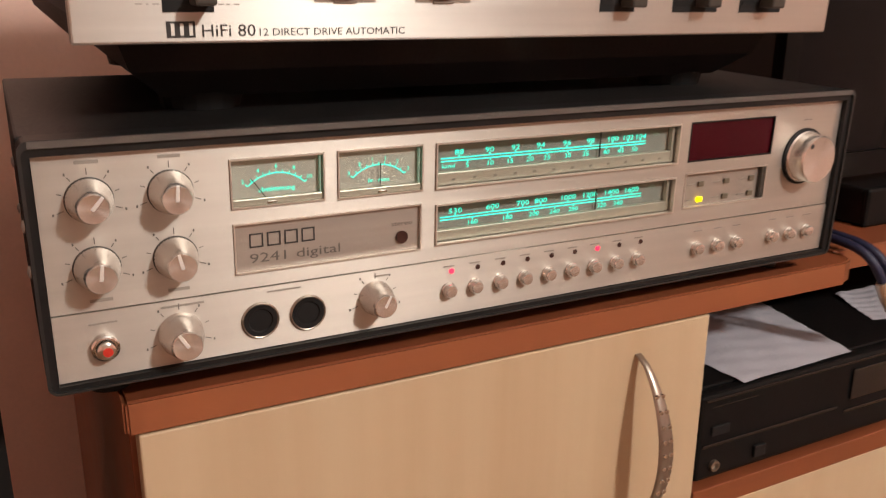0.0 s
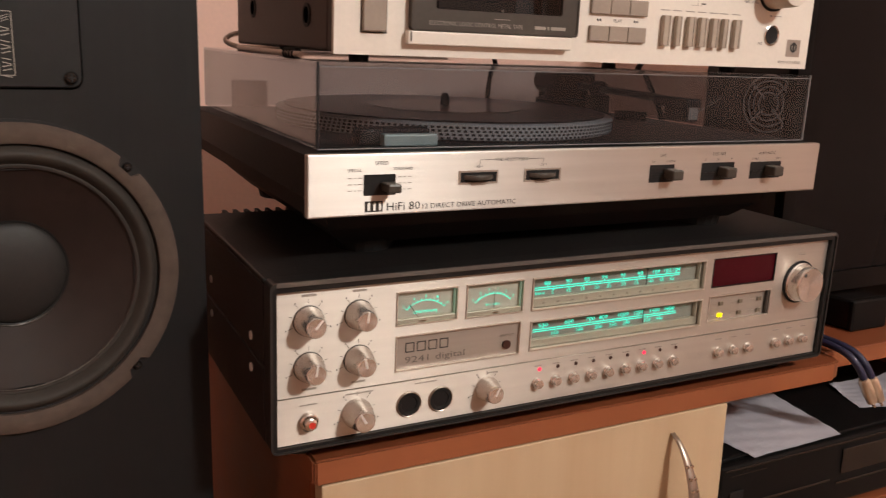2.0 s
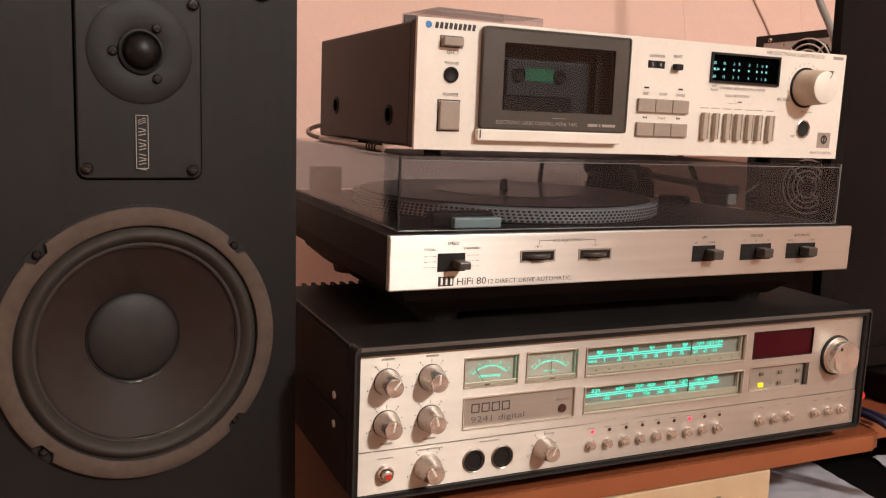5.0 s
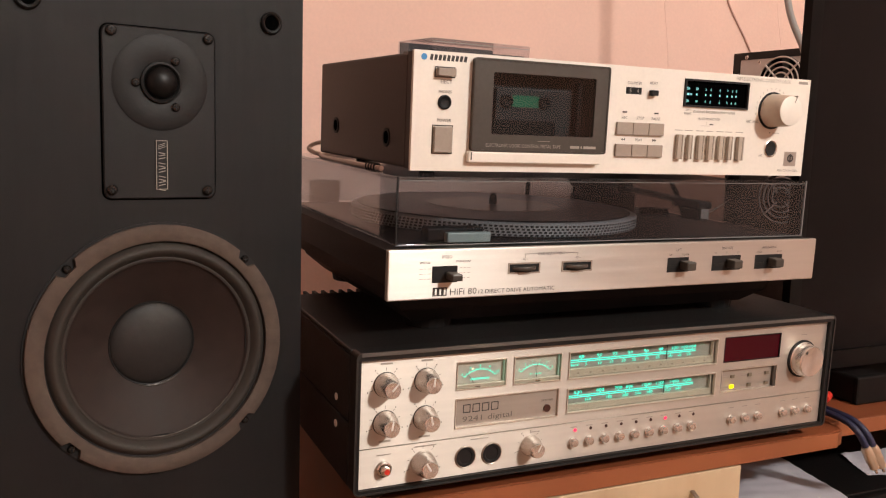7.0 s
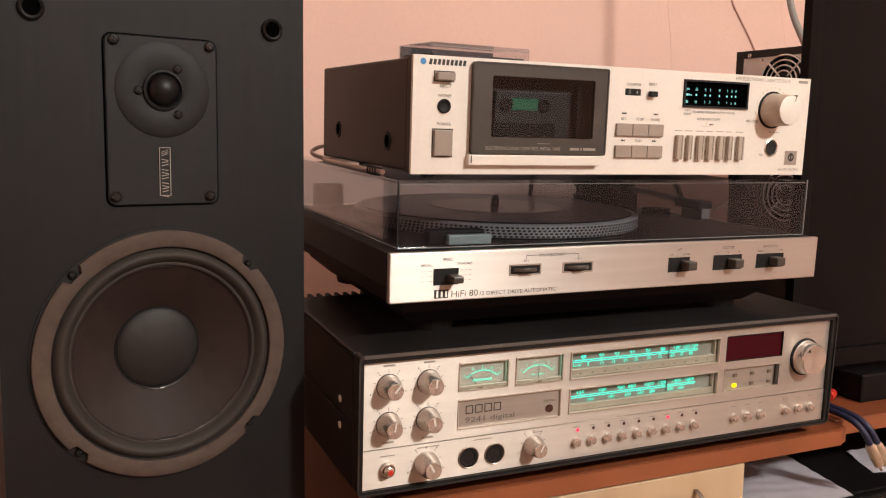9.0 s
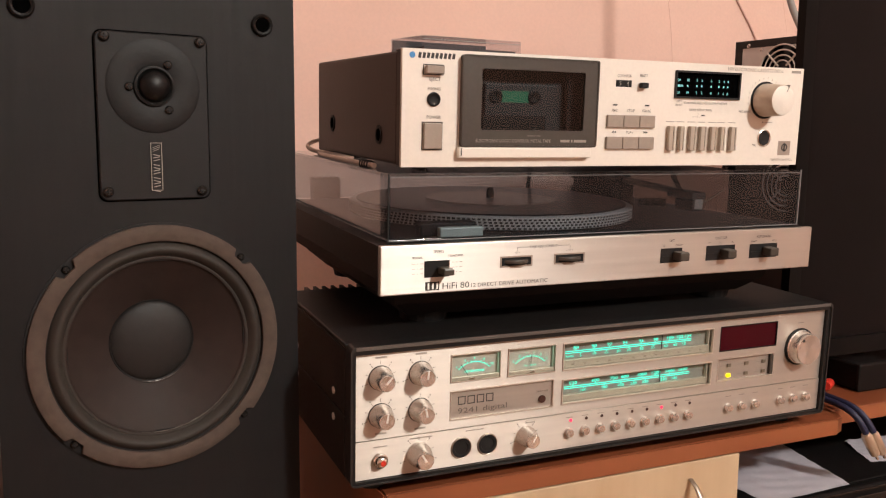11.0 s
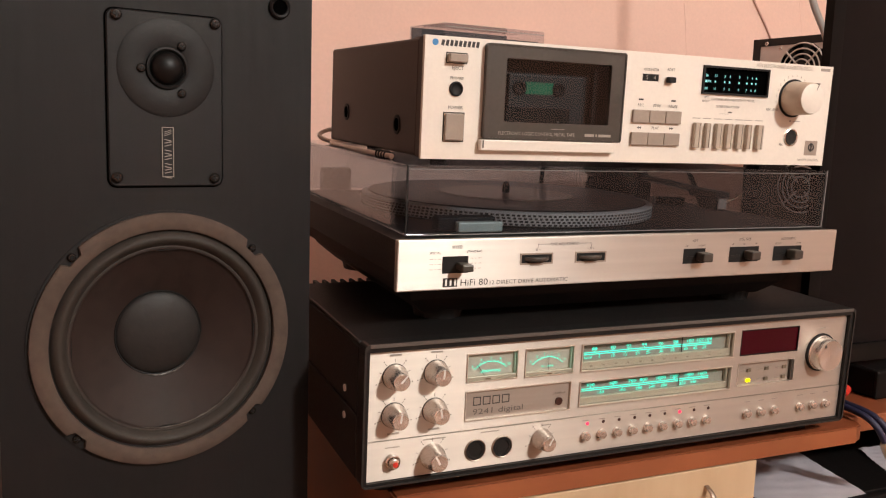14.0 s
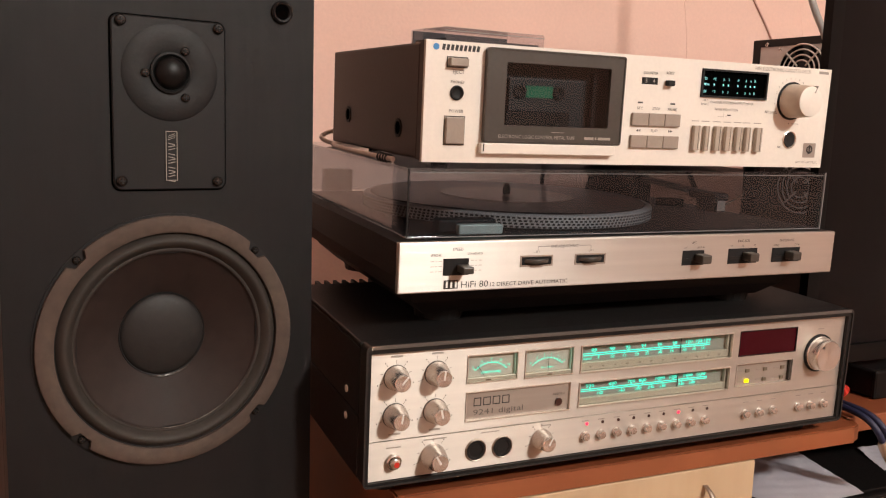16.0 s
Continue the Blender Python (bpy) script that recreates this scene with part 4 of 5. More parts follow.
    for k in range(3):
        x = 0.0722 + k * 0.0041
        part("badge_bar", flat(x + 0.0006, x + 0.0022, 0.9202, 0.9256, F - 0.0003), STEEL, mk)
    part("lettering", words("HiFi 80", 0.0862, F - 0.0002, 0.9196, 0.0080, "LEFT", stretch=1.12), INK, t)
    tilt(t, F, 0.938)
    part("lettering", words("12 DIRECT DRIVE AUTOMATIC", 0.1128, F - 0.0002, 0.9197, 0.0050, "LEFT", stretch=1.13), INK, t)


make_turntable()


# ---- cassette deck ----
def make_deck():
    B = 1.0182
    F = 0.436
    xa, xb, za, zb = 0.0530, 0.4930, 1.0235, 1.1215
    t = thing("cassette_deck", (0.27, 0.55, B), "cream-fronted cassette deck in a brown metal case", "cassette deck")
    holes = [(0.1100, 0.2385, 1.0425, 1.1155), (0.2637, 0.2815, 1.0965, 1.1027), (0.3325, 0.4105, 1.0890, 1.1130)]
    part("front_panel", sheet(xa, xb, za, zb, F, F + 0.004, holes), CREAM, t, "cream lacquered front panel")
    part("case", box(xa + 0.0015, xb - 0.0015, F + 0.0165, 0.702, za + 0.001, zb - 0.0015, 0.002), BROWN, t, "dark brown metal case")
    for x0, x1 in ((xa + 0.0015, xa + 0.004), (xb - 0.004, xb - 0.0015)):
        part("case_cheek", box(x0, x1, F + 0.0045, F + 0.0163, za + 0.001, zb - 0.0015), BROWN, t)
    part("case_lip", box(xa + 0.0042, xb - 0.0042, F + 0.0045, F + 0.0163, zb - 0.004, zb - 0.0015), BROWN, t)
    part("case_lip", box(xa + 0.0042, xb - 0.0042, F + 0.0045, F + 0.0163, za + 0.001, za + 0.003), BROWN, t)
    for x in (0.09, 0.45):
        for y in (F + 0.05, 0.66):
            part("foot", disc_z(x, y, [(0, B), (0.007, B), (0.008, za + 0.001), (0, za + 0.001)], 16), DARK, t)
    for y, z in ((0.497, 1.0485), (0.645, 1.0555)):
        b = lathe(0, 0, 0, [(0.0085, 0.0), (0.0085, 0.0008), (0.0062, 0.0010), (0.0058, -0.0)], 20)
        bmesh.ops.transform(b, matrix=Matrix.Translation((xa + 0.0015, y, z)) @ Matrix.Rotation(radians(-90), 4, "Z"), verts=b.verts)
        s = part("case_screw", b, DARK, t, "case screw, the shade of its recess put into the colour", smooth=True)
        b = lathe(0, 0, 0, [(0.0056, 0.0), (0.0056, 0.0004), (0, 0.0004)], 18)
        bmesh.ops.transform(b, matrix=Matrix.Translation((xa + 0.0015, y, z)) @ Matrix.Rotation(radians(-90), 4, "Z"), verts=b.verts)
        # black disc stands in for the shade in the screw recess
        part("screw_head", b, PIT, s)
    # cassette door
    dx0, dx1, dz0, dz1 = 0.1065, 0.2415, 1.0415, 1.1180
    wx0, wx1, wz0, wz1 = 0.1242, 0.2275, 1.0556, 1.1075
    d = part("cassette_door", rounded_frame((dx0, dx1, dz0, dz1, 0.0022), (wx0, wx1, wz0, wz1, 0.0018), F - 0.0050, F - 0.0004), GUN, t, "gunmetal cassette door with a window")
    part("door_rim", rounded_frame((dx0 - 0.0006, dx1 + 0.0006, dz0 - 0.0006, dz1 + 0.0006, 0.0026), (dx0 + 0.0008, dx1 - 0.0008, dz0 + 0.0008, dz1 - 0.0008, 0.0016), F - 0.0056, F - 0.0003), DOOR_RIM, d, "satin door rim")
    part("window_pane", box(wx0, wx1, F - 0.0042, F - 0.0034, wz0, wz1), DARKGLASS, d, "dark clear window").visible_shadow = False
    part("door_lip", box(0.1035, 0.2365, F - 0.0060, F - 0.0004, 1.0315, 1.0405, 0.0008), CREAM, t, "cream ledge below the door")
    part("lip_notch", box(0.1052, 0.1062, F - 0.0063, F - 0.0058, 1.0335, 1.0400), GUN, t)
    part("well_back", box(wx0 - 0.012, wx1 + 0.010, F + 0.0120, F + 0.0140, wz0 - 0.008, wz1 + 0.006), WELL, t)
    c = part("cassette", box(0.1320, 0.2050, F + 0.0043, F + 0.0103, 1.0530, 1.0955, 0.001), TAPE, t, "grey compact cassette with a green label")
    part("tape_label", box(0.1478, 0.1748, F + 0.0039, F + 0.0043, 1.0795, 1.0895), GREEN, c, "green tape label")
    part("head_bridge", box(0.1300, 0.1920, F + 0.0038, F + 0.0044, 1.0552, 1.0672, 0.001), DARK, c)
    part("bridge_edge", box(0.1300, 0.1920, F + 0.0037, F + 0.0043, 1.0675, 1.0682), BLACK_LIP, c)
    for x in (0.1422, 0.1805):
        r = part("hub", lathe(x, F + 0.0045, 1.0845, [(0.0062, 0), (0.0062, 0.0016), (0.0045, 0.002), (0.0020, 0.0008), (0, 0.0008)], 24), DARK, c, "black tape hub", smooth=True)
        for k in range(6):
            a = k * math.pi / 3
            part("tooth", lathe(x + 0.0032 * math.cos(a), F + 0.0027, 1.0845 + 0.0032 * math.sin(a), [(0.0007, 0), (0.0006, 0.0007), (0, 0.0008)], 8), BLACK_LIP, r)
    part("guide_pin", lathe(0.1815, F + 0.0039, 1.0570, [(0.0016, 0), (0.0012, 0.001), (0, 0.0012)], 12), CHROME, c, smooth=True)
    part("well_rail", box(0.2155, 0.2195, F + 0.0045, F + 0.0103, 1.0560, 1.1030, 0.0006), BLACK_LIP, t)
    part("lettering", words("ELECTRONIC LOGIC CONTROL METAL TAPE", 0.1192, F - 0.0052, 1.0450, 0.0041, "LEFT", stretch=0.90), INK_PALE, d)
    for x0, x1 in ((0.2040, 0.2135), (0.2150, 0.2165), (0.2180, 0.2310)):
        part("legend_bar", flat(x0, x1, 1.0453, 1.0476, F - 0.0051), INK_GREY, d)
    part("arrow_mark", stroke(0.1700, 1.0508, 0.1830, 1.0508, 0.0004, F - 0.0052), INK_PALE, d)
    # left controls
    part("maker_dot", lathe(0.0618, F, 1.1163, [(0.0026, 0), (0.0026, 0.0003), (0, 0.0003)], 20), BLUE, t, "blue dot")
    mark = bmesh.new()
    for k in range(9):
        x = 0.0668 + k * 0.00385
        stroke(x + 0.0012, 1.1140, x + 0.0021, 1.1186, 0.0026, F - 0.0002, mark)
    part("maker_mark", mark, INK, t, "plain black maker's mark")
    k = part("eject_key", box(0.0728, 0.0890, F - 0.0060, F - 0.0002, 1.1015, 1.1080, 0.0008), TAUPE, t, "taupe eject key")
    part("caption", words("EJECT", 0.0824, F - 0.0003, 1.0958, 0.0042), INK_MID, k)
    part("key_frame", ring(0.0724, 0.0894, 1.1012, 1.1084, 0.0008, F - 0.0004, F), GUN, k)
    j = part("headphone_socket", lathe(0.0815, F, 1.0804, [(0.0060, 0), (0.0060, 0.0012), (0.0050, 0.0016), (0.0040, 0.0008), (0.0020, 0.0004), (0, 0.0004)], 28), DARK, t, "black headphone socket", smooth=True)
    part("caption", words("PHONES", 0.0819, F - 0.0003, 1.0880, 0.0032), INK_MID, j)
    k = part("power_key", box(0.0724, 0.0890, F - 0.0034, F - 0.0002, 1.0390, 1.0605, 0.0008), TAUPE, t, "large taupe power key")
    part("caption", words("POWER", 0.0818, F - 0.0003, 1.0643, 0.0038), INK_MID, k)
    part("key_frame", ring(0.0720, 0.0894, 1.0386, 1.0609, 0.0008, F - 0.0004, F), GUN, k)
    # counter, reset and transport keys
    c = part("tape_counter", box(0.2637, 0.2815, F + 0.0004, F + 0.0020, 1.0965, 1.1027), DARK, t, "black tape counter")
    for x in (0.2685, 0.2768):
        part("counter_wheel", box(x - 0.0030, x + 0.0030, F - 0.0002, F + 0.0003, 1.0970, 1.1022, 0.0002), DARK, c)
    part("counter_digit", words("5", 0.2685, F - 0.0004, 1.0979, 0.0052), INK_PALE, c)
    part("counter_digit", words("4", 0.2768, F - 0.0004, 1.0979, 0.0052), INK_PALE, c)
    part("caption", words("COUNTER", 0.2727, F - 0.0003, 1.1055, 0.0034), INK_MID, c)
    k = part("reset_key", box(0.2895, 0.2970, F - 0.0055, F - 0.0002, 1.0960, 1.1010, 0.0006), DARK, t, "black reset key")
    part("caption", words("RESET", 0.2945, F - 0.0003, 1.1065, 0.0034), INK_MID, k)
    names = (("REC", "STOP", "PAUSE"), ("", "PLAY", ""))
    for r, (z0, z1) in enumerate(((1.0592, 1.0708), (1.0392, 1.0508))):
        for c in range(3):
            x0 = 0.2550 + c * 0.0180
            k = part("transport_key", box(x0 + 0.0002, x0 + 0.0178, F - 0.0028, F - 0.0002, z0, z1, 0.0007), TAUPE, t, "taupe transport key")
            if names[r][c]:
                part("caption", words(names[r][c], x0 + 0.0090, F - 0.0003, z1 + 0.0030, 0.0036), INK_MID, k)
            elif r == 1:
                b = bmesh.new()
                s = -1 if c == 0 else 1
                for q in (-0.0012, 0.0012):
                    vs = [b.verts.new((x0 + 0.009 + q - s * 0.0011, F - 0.0003, z1 + 0.0030)), b.verts.new((x0 + 0.009 + q + s * 0.0011, F - 0.0003, z1 + 0.0042)), b.verts.new((x0 + 0.009 + q - s * 0.0011, F - 0.0003, z1 + 0.0054))]
                    b.faces.new(vs)
                part("wind_arrow", b, INK, k)
            if r == 0 and c != 1:
                part("diode", flat(x0 + 0.0066, x0 + 0.0116, 1.0793, 1.0807, F), INK, k, "dark diode slot")
    # level display
    m = part("level_display", box(0.3325, 0.4105, F + 0.0012, F + 0.0025, 1.0890, 1.1130), PIT, t, "black level display with glowing cyan digits")
    part("hood", ring(0.3325, 0.4085, 1.0897, 1.1123, 0.0018, F - 0.0018, F + 0.0005), DARK, m, "black display hood")
    cols = ((0.3365, "20"), (0.3470, "10"), (0.3580, "5"), (0.3640, "3"), (0.3755, "0"), (0.3850, "3"), (0.3910, "6"), (0.3960, "8"))
    for row, z in enumerate((1.1052, 1.0998, 1.0935)):
        for x, s in cols:
            if row == 1:
                part("level_segment", flat(x - 0.0006, x + 0.0006, z - 0.0008, z + 0.0010, F + 0.0010), CYAN, m)
            else:
                part("level_digit", words(s, x, F + 0.0009, z - 0.0012, 0.0034), CYAN, m)
    part("level_caption", words("PEAK", 0.3385, F + 0.0009, 1.0988, 0.0030), CYAN, m)
    part("caption", words("LEFT", 0.3372, F - 0.0003, 1.0842, 0.0030), INK_MID, m)
    part("caption", words("RIGHT", 0.3372, F - 0.0003, 1.0806, 0.0030), INK_MID, m)
    part("caption", words("CHANNEL RECORD/OUTPUT METER", 0.3430, F - 0.0003, 1.0826, 0.0032, "LEFT"), INK_MID, m)
    part("caption", words("NOISE REDUCTION", 0.3635, F - 0.0003, 1.0762, 0.0032), INK_MID, t)
    b = stroke(0.3540, 1.0705, 0.3655, 1.0705, 0.0003, F - 0.0003)
    stroke(0.3608, 1.0705, 0.3608, 1.0745, 0.0003, F - 0.0003, b)
    part("bracket_line", b, INK_GREY, t)
    part("diode", flat(0.3650, 0.3695, 1.0715, 1.0726, F), INK, t, "dark diode slot")
    for x, w in ((0.3316, 0.0045), (0.3437, 0.0032), (0.3570, 0.0045), (0.3695, 0.0045), (0.3825, 0.0045), (0.3935, 0.0034), (0.4072, 0.0045)):
        x, w = x - 0.0035, w * 0.78
        k = part("slim_key", box(x - w, x + w, F - 0.0048, F - 0.0002, 1.0382, 1.0615, 0.0006), SLIM, t, "slim beige push key")
        part("groove", box(x + w * 0.30, x + w * 0.38, F - 0.0051, F - 0.0047, 1.0388, 1.0609), GUN, k)
        part("caption_bar", flat(x - 0.0045, x + 0.0045, 1.0652, 1.0659, F), INK_GREY, k)
    # level knob
    kx, kz = 0.4440, 1.0886
    k = part("level_knob", lathe(kx, F - 0.0008, kz, [(0.0165, 0), (0.0165, 0.001), (0.0158, 0.012), (0.0150, 0.0218), (0.0142, 0.0230), (0, 0.0230)], 40), BEIGE_KNOB, t, "beige recording level knob", smooth=True)
    part("end_cap", lathe(kx, F - 0.0239, kz, [(0.0143, 0), (0.0143, 0.0005), (0.0136, 0.0008), (0, 0.0008)], 40), CREAM, k, "cream end cap", smooth=True)
    part("collar", lathe(kx, F, kz, [(0.0185, 0), (0.0185, 0.0008), (0.0160, 0.0010)], 36), DARK, k, "dark collar")
    b = box(-0.0004, 0.0004, -0.0251, -0.004, 0.009, 0.0163)
    bmesh.ops.transform(b, matrix=Matrix.Translation((kx, F, kz)) @ Matrix.Rotation(radians(25), 4, "Y"), verts=b.verts)
    part("pointer_line", b, INK_GREY, k)
    s = bmesh.new()
    for q in range(11):
        b = radians(40 + 150 * q / 10)
        words(str(10 - q), kx + 0.0218 * math.cos(b), F - 0.0003, kz + 0.0218 * math.sin(b) - 0.001, 0.0030, bm=s)
    part("numerals", s, INK_GREY, k)
    part("caption", words("REC LEVEL", 0.4190, F - 0.0003, 1.0757, 0.0034), INK_MID, k)
    part("centre_mark", flat(0.4430, 0.4442, 1.0660, 1.0672, F), INK, k)
    part("caption_bar", flat(0.4470, 0.4560, 1.0662, 1.0668, F), INK_GREY, k)
    j = part("microphone_socket", lathe(0.4465, F, 1.0508, [(0.0086, 0), (0.0086, 0.0010), (0.0078, 0.0014), (0.0070, 0.0006), (0.0068, -0.002), (0, -0.002)], 32), CHROME, t, "chrome microphone socket", smooth=True)
    part("socket_core", lathe(0.4465, F - 0.0001, 1.0508, [(0.0074, 0.0002), (0.0068, 0.0008), (0.0030, 0.0004), (0, 0.0004)], 24), DARK, j)
    part("caption", words("MIC", 0.4345, F - 0.0003, 1.0425, 0.0030), INK_MID, j)
    g = part("badge", flat(0.4665, 0.4830, 1.0335, 1.0480, F), PLATE, t, "grey square badge")
    part("badge_ring", lathe(0.4748, F - 0.0003, 1.0415, [(0.0040, 0), (0.0040, 0.0003), (0.0026, 0.0003), (0.0026, 0)], 24), INK, g)
    part("badge_bar", flat(0.4740, 0.4756, 1.0372, 1.0458, F - 0.0004), INK, g)
    part("caption", words("REMOTE CONTROL", 0.4725, F - 0.0003, 1.0278, 0.0032), INK_GREY, t)
    part("lettering", words("HIFI ELECTRONIC CASSETTE DECK", 0.3935, F - 0.0003, 1.1162, 0.0046, "LEFT"), INK_GREY, t)
    part("legend_bar", flat(0.4765, 0.4890, 1.1165, 1.1192, F), INK_GREY, t)
    tilt(t, F, 1.07)


make_deck()


# ---- clear cassette case on the deck ----
def make_case():
    t = thing("cassette_case", (0.0, 0.0, 0.0), "closed clear plastic cassette case lying on the deck", "cassette case")
    t.matrix_basis = pose(0.0975, 0.503, 1.1202, 0, 0, 6)
    BASE[t] = Vector((0, 0, 0))
    w, d, h = 0.109, 0.066, 0.0185
    part("case_body", box(0, w, 0, d, 0.0002, h, 0.0012), CASE, t, "clear plastic body")
    part("hinge_strip", box(0.001, w - 0.001, d - 0.0035, d - 0.0015, 0.001, h - 0.001, 0.0004), TAPE, t)
    part("lid_line", box(0.0008, w - 0.0008, -0.0004, 0.0002, h - 0.0035, h - 0.0028), GREYCABLE, t, "grey lid seam")
    part("hub_peg", disc_z(0.033, 0.03, [(0.004, 0.0022), (0.004, 0.010), (0, 0.010)], 12), INLAY, t)
    part("hub_peg", disc_z(0.075, 0.03, [(0.004, 0.0022), (0.004, 0.010), (0, 0.010)], 12), INLAY, t)
    part("inner_tray", box(0.004, w - 0.004, 0.004, d - 0.004, 0.0012, 0.0090), TAPE, t, "dark cassette inside")
    tilt(t, 0.436, 1.07)


make_case()


# ---- loudspeaker ----
def make_speaker():
    t = thing("loudspeaker", (-0.1738, 0.4712, 0.0), "tall black loudspeaker with its grille off", "loudspeaker", rz=10.5)
    u0, u1, top = -0.0855, 0.1548, 1.182
    hx, wz, tz = 0.0340, 0.8782, 1.0863
    part("baffle", sheet(u0, u1, 0.0, top, 0.0, 0.018, [(hx - 0.070, hx + 0.070, wz - 0.070, wz + 0.070)]), VENEER, t, "black ash vinyl front baffle")
    part("side_panel", box(u0, u0 + 0.018, 0.0185, 0.30, 0.0, top, 0.0015), VENEER, t)
    part("side_panel", box(u1 - 0.018, u1, 0.0185, 0.30, 0.0, top, 0.0015), VENEER, t)
    part("top_panel", box(u0 + 0.0185, u1 - 0.0185, 0.0185, 0.30, top - 0.018, top), VENEER, t)
    part("bottom_panel", box(u0 + 0.0185, u1 - 0.0185, 0.0185, 0.30, 0, 0.018), VENEER, t)
    part("back_panel", box(u0 + 0.0185, u1 - 0.0185, 0.284, 0.2995, 0.0185, top - 0.0185), VENEER, t)

    def notch(a, r):
        for q in (45, 135, 225, 315):
            da = abs((math.degrees(a) - q + 180) % 360 - 180)
            if da < 5.0 and r > 0.0940:
                return 0.0940
        return r

    w = part("woofer", lathe(hx, 0, wz, [(0.0995, 0.0005), (0.0995, 0.0042), (0.0985, 0.0050), (0.0935, 0.0052), (0.0876, 0.0052), (0.0866, 0.0045), (0.0866, 0.0004)], 216, cut=notch), GASKET, t, "large woofer with a worn grey-brown gasket", smooth=True)
    part("basket_edge", lathe(hx, 0, wz, [(0.1014, 0.0002), (0.1014, 0.0012), (0.086, 0.0014), (0.0845, 0.0008)], 96), DARK, w, "black basket edge")
    roll = [(0.0858 - 0.0118 * k / 14, 0.0010 + 0.0056 * math.sin(math.pi * k / 14)) for k in range(15)]
    part("surround", lathe(hx, 0, wz, roll + [(0.0734, 0.0012), (0.0724, 0.0012), (0.0715, 0.0006)], 96), FOAM, w, "grey rubber half-roll surround", smooth=True)
    part("cone", lathe(hx, 0, wz, [(0.0720, 0.0004), (0.0702, -0.0012), (0.058, -0.0088), (0.046, -0.0165), (0.0335, -0.0250)], 96), CONE, w, "brown paper cone", smooth=True)
    cap = [(0.0338 * math.cos(radians(a)), -0.0250 + 0.0072 * math.sin(radians(a))) for a in range(0, 91, 9)]
    part("dust_cap", lathe(hx, 0, wz, cap[:-1] + [(0, cap[-1][1])], 64), CAP, w, "grey dust cap", smooth=True)
    part("glue_bead", lathe(hx, 0, wz, [(0.0348, -0.0241), (0.0343, -0.0234), (0.0336, -0.0237), (0.0333, -0.0247)], 72), DARK, w, "dark bead round the cap", smooth=True)
    part("edge_glue", lathe(hx, 0, wz, [(0.0726, 0.0011), (0.0716, 0.0010), (0.0704, -0.0006)], 96), CONE, w, "shiny glue line", smooth=True)
    def glue(r, depth, lo, hi, wide, seed):
        rnd = random.Random(seed)
        bm = bmesh.new()
        last = None
        for k in range(41):
            a = radians(lo + (hi - lo) * k / 40)
            g = wide * (0.35 + 0.65 * rnd.random()) * math.sin(math.pi * (k + 0.5) / 41)
            row = [bm.verts.new((hx + (r + s * g) * math.cos(a), depth - (0.0005 if s == 0 else 0.0), wz + (r + s * g) * math.sin(a))) for s in (-1, 0, 1)]
            if last:
                for q in range(2):
                    bm.faces.new((last[q], row[q], row[q + 1], last[q + 1]))
            last = row
        bmesh.ops.recalc_face_normals(bm, faces=bm.faces)
        return bm

    # lighter glue arcs only at the lower right, where the bead glints
    part("glue_smear", glue(0.0350, 0.0228, -115, -48, 0.0012, 3), GLUE, w, "shiny glue smear, its glint put into a lighter colour", smooth=True)
    part("glue_smear", glue(0.0712, -0.0008, -112, -22, 0.0011, 5), GLUE, w, "shiny glue smear, its glint put into a lighter colour", smooth=True)
    for q in (45, 135, 225, 315):
        a = radians(q)
        screw("woofer_screw", hx + 0.0972 * math.cos(a), -0.0014, wz + 0.0972 * math.sin(a), 0.0032, SCREW, w, 0.0022)
    # tweeter on its plate
    p0, p1, q0, q1 = -0.0075, 0.0780, 0.9980, 1.1265
    pl = part("tweeter_plate", rounded_plate(p0, p1, q0, q1, 0.006, -0.0030, -0.0002, 0.0009), FACEPLATE, t, "matte black tweeter plate")
    # flat black frame draws the shade in the gap round the plate
    part("plate_gap", rounded_frame((p0 - 0.0010, p1 + 0.0010, q0 - 0.0010, q1 + 0.0010, 0.007), (p0 + 0.0002, p1 - 0.0002, q0 + 0.0002, q1 - 0.0002, 0.006), -0.0004, -0.0001), PIT, pl)
    part("wave_dish", lathe(0.0352, -0.0036, tz, [(0.0362, -0.0004), (0.0345, 0.0002), (0.026, 0.0006), (0.0175, 0.0004), (0.0145, -0.0004)], 64), FACEPLATE, pl, "shallow dish round the dome", smooth=True)
    part("dome_ring", lathe(0.0352, -0.0036, tz, [(0.0156, -0.0004), (0.0154, 0.0022), (0.0138, 0.0028), (0.0120, 0.0002)], 48), DARK, pl, "black ring", smooth=True)
    dm = [(0.0122 * math.cos(radians(a)), 0.0008 + 0.0085 * math.sin(radians(a))) for a in range(0, 91, 10)]
    part("dome", lathe(0.0352, -0.0036, tz, dm[:-1] + [(0, dm[-1][1])], 48), DOME, pl, "black soft dome", smooth=True)
    for x, z in ((-0.0006, 1.1222), (0.0722, 1.1220), (0.0709, 1.0043), (-0.0019, 1.0051)):
        screw("plate_screw", x, -0.0036, z, 0.0040, SCREW, pl, 0.0022)
    for x, z in ((0.0462, 1.1029), (0.0162, 1.0855), (0.0460, 1.0681)):
        screw("tweeter_screw", x, -0.0040, z, 0.0034, SCREW, pl, 0.0020)
    b = part("badge", ring(0.0312, 0.0390, 1.0056, 1.0422, 0.0005, -0.0042, -0.0036), INK_PALE, pl, "narrow upright badge with a pale edge")
    part("badge_field", box(0.0312, 0.0390, -0.0039, -0.0036, 1.0056, 1.0422), DARK, b)
    for k in range(3):
        part("badge_stripe", stroke(0.0324, 1.0388 - k * 0.0014, 0.0378, 1.0408 - k * 0.0014, 0.0004, -0.0041), INK_PALE, b)
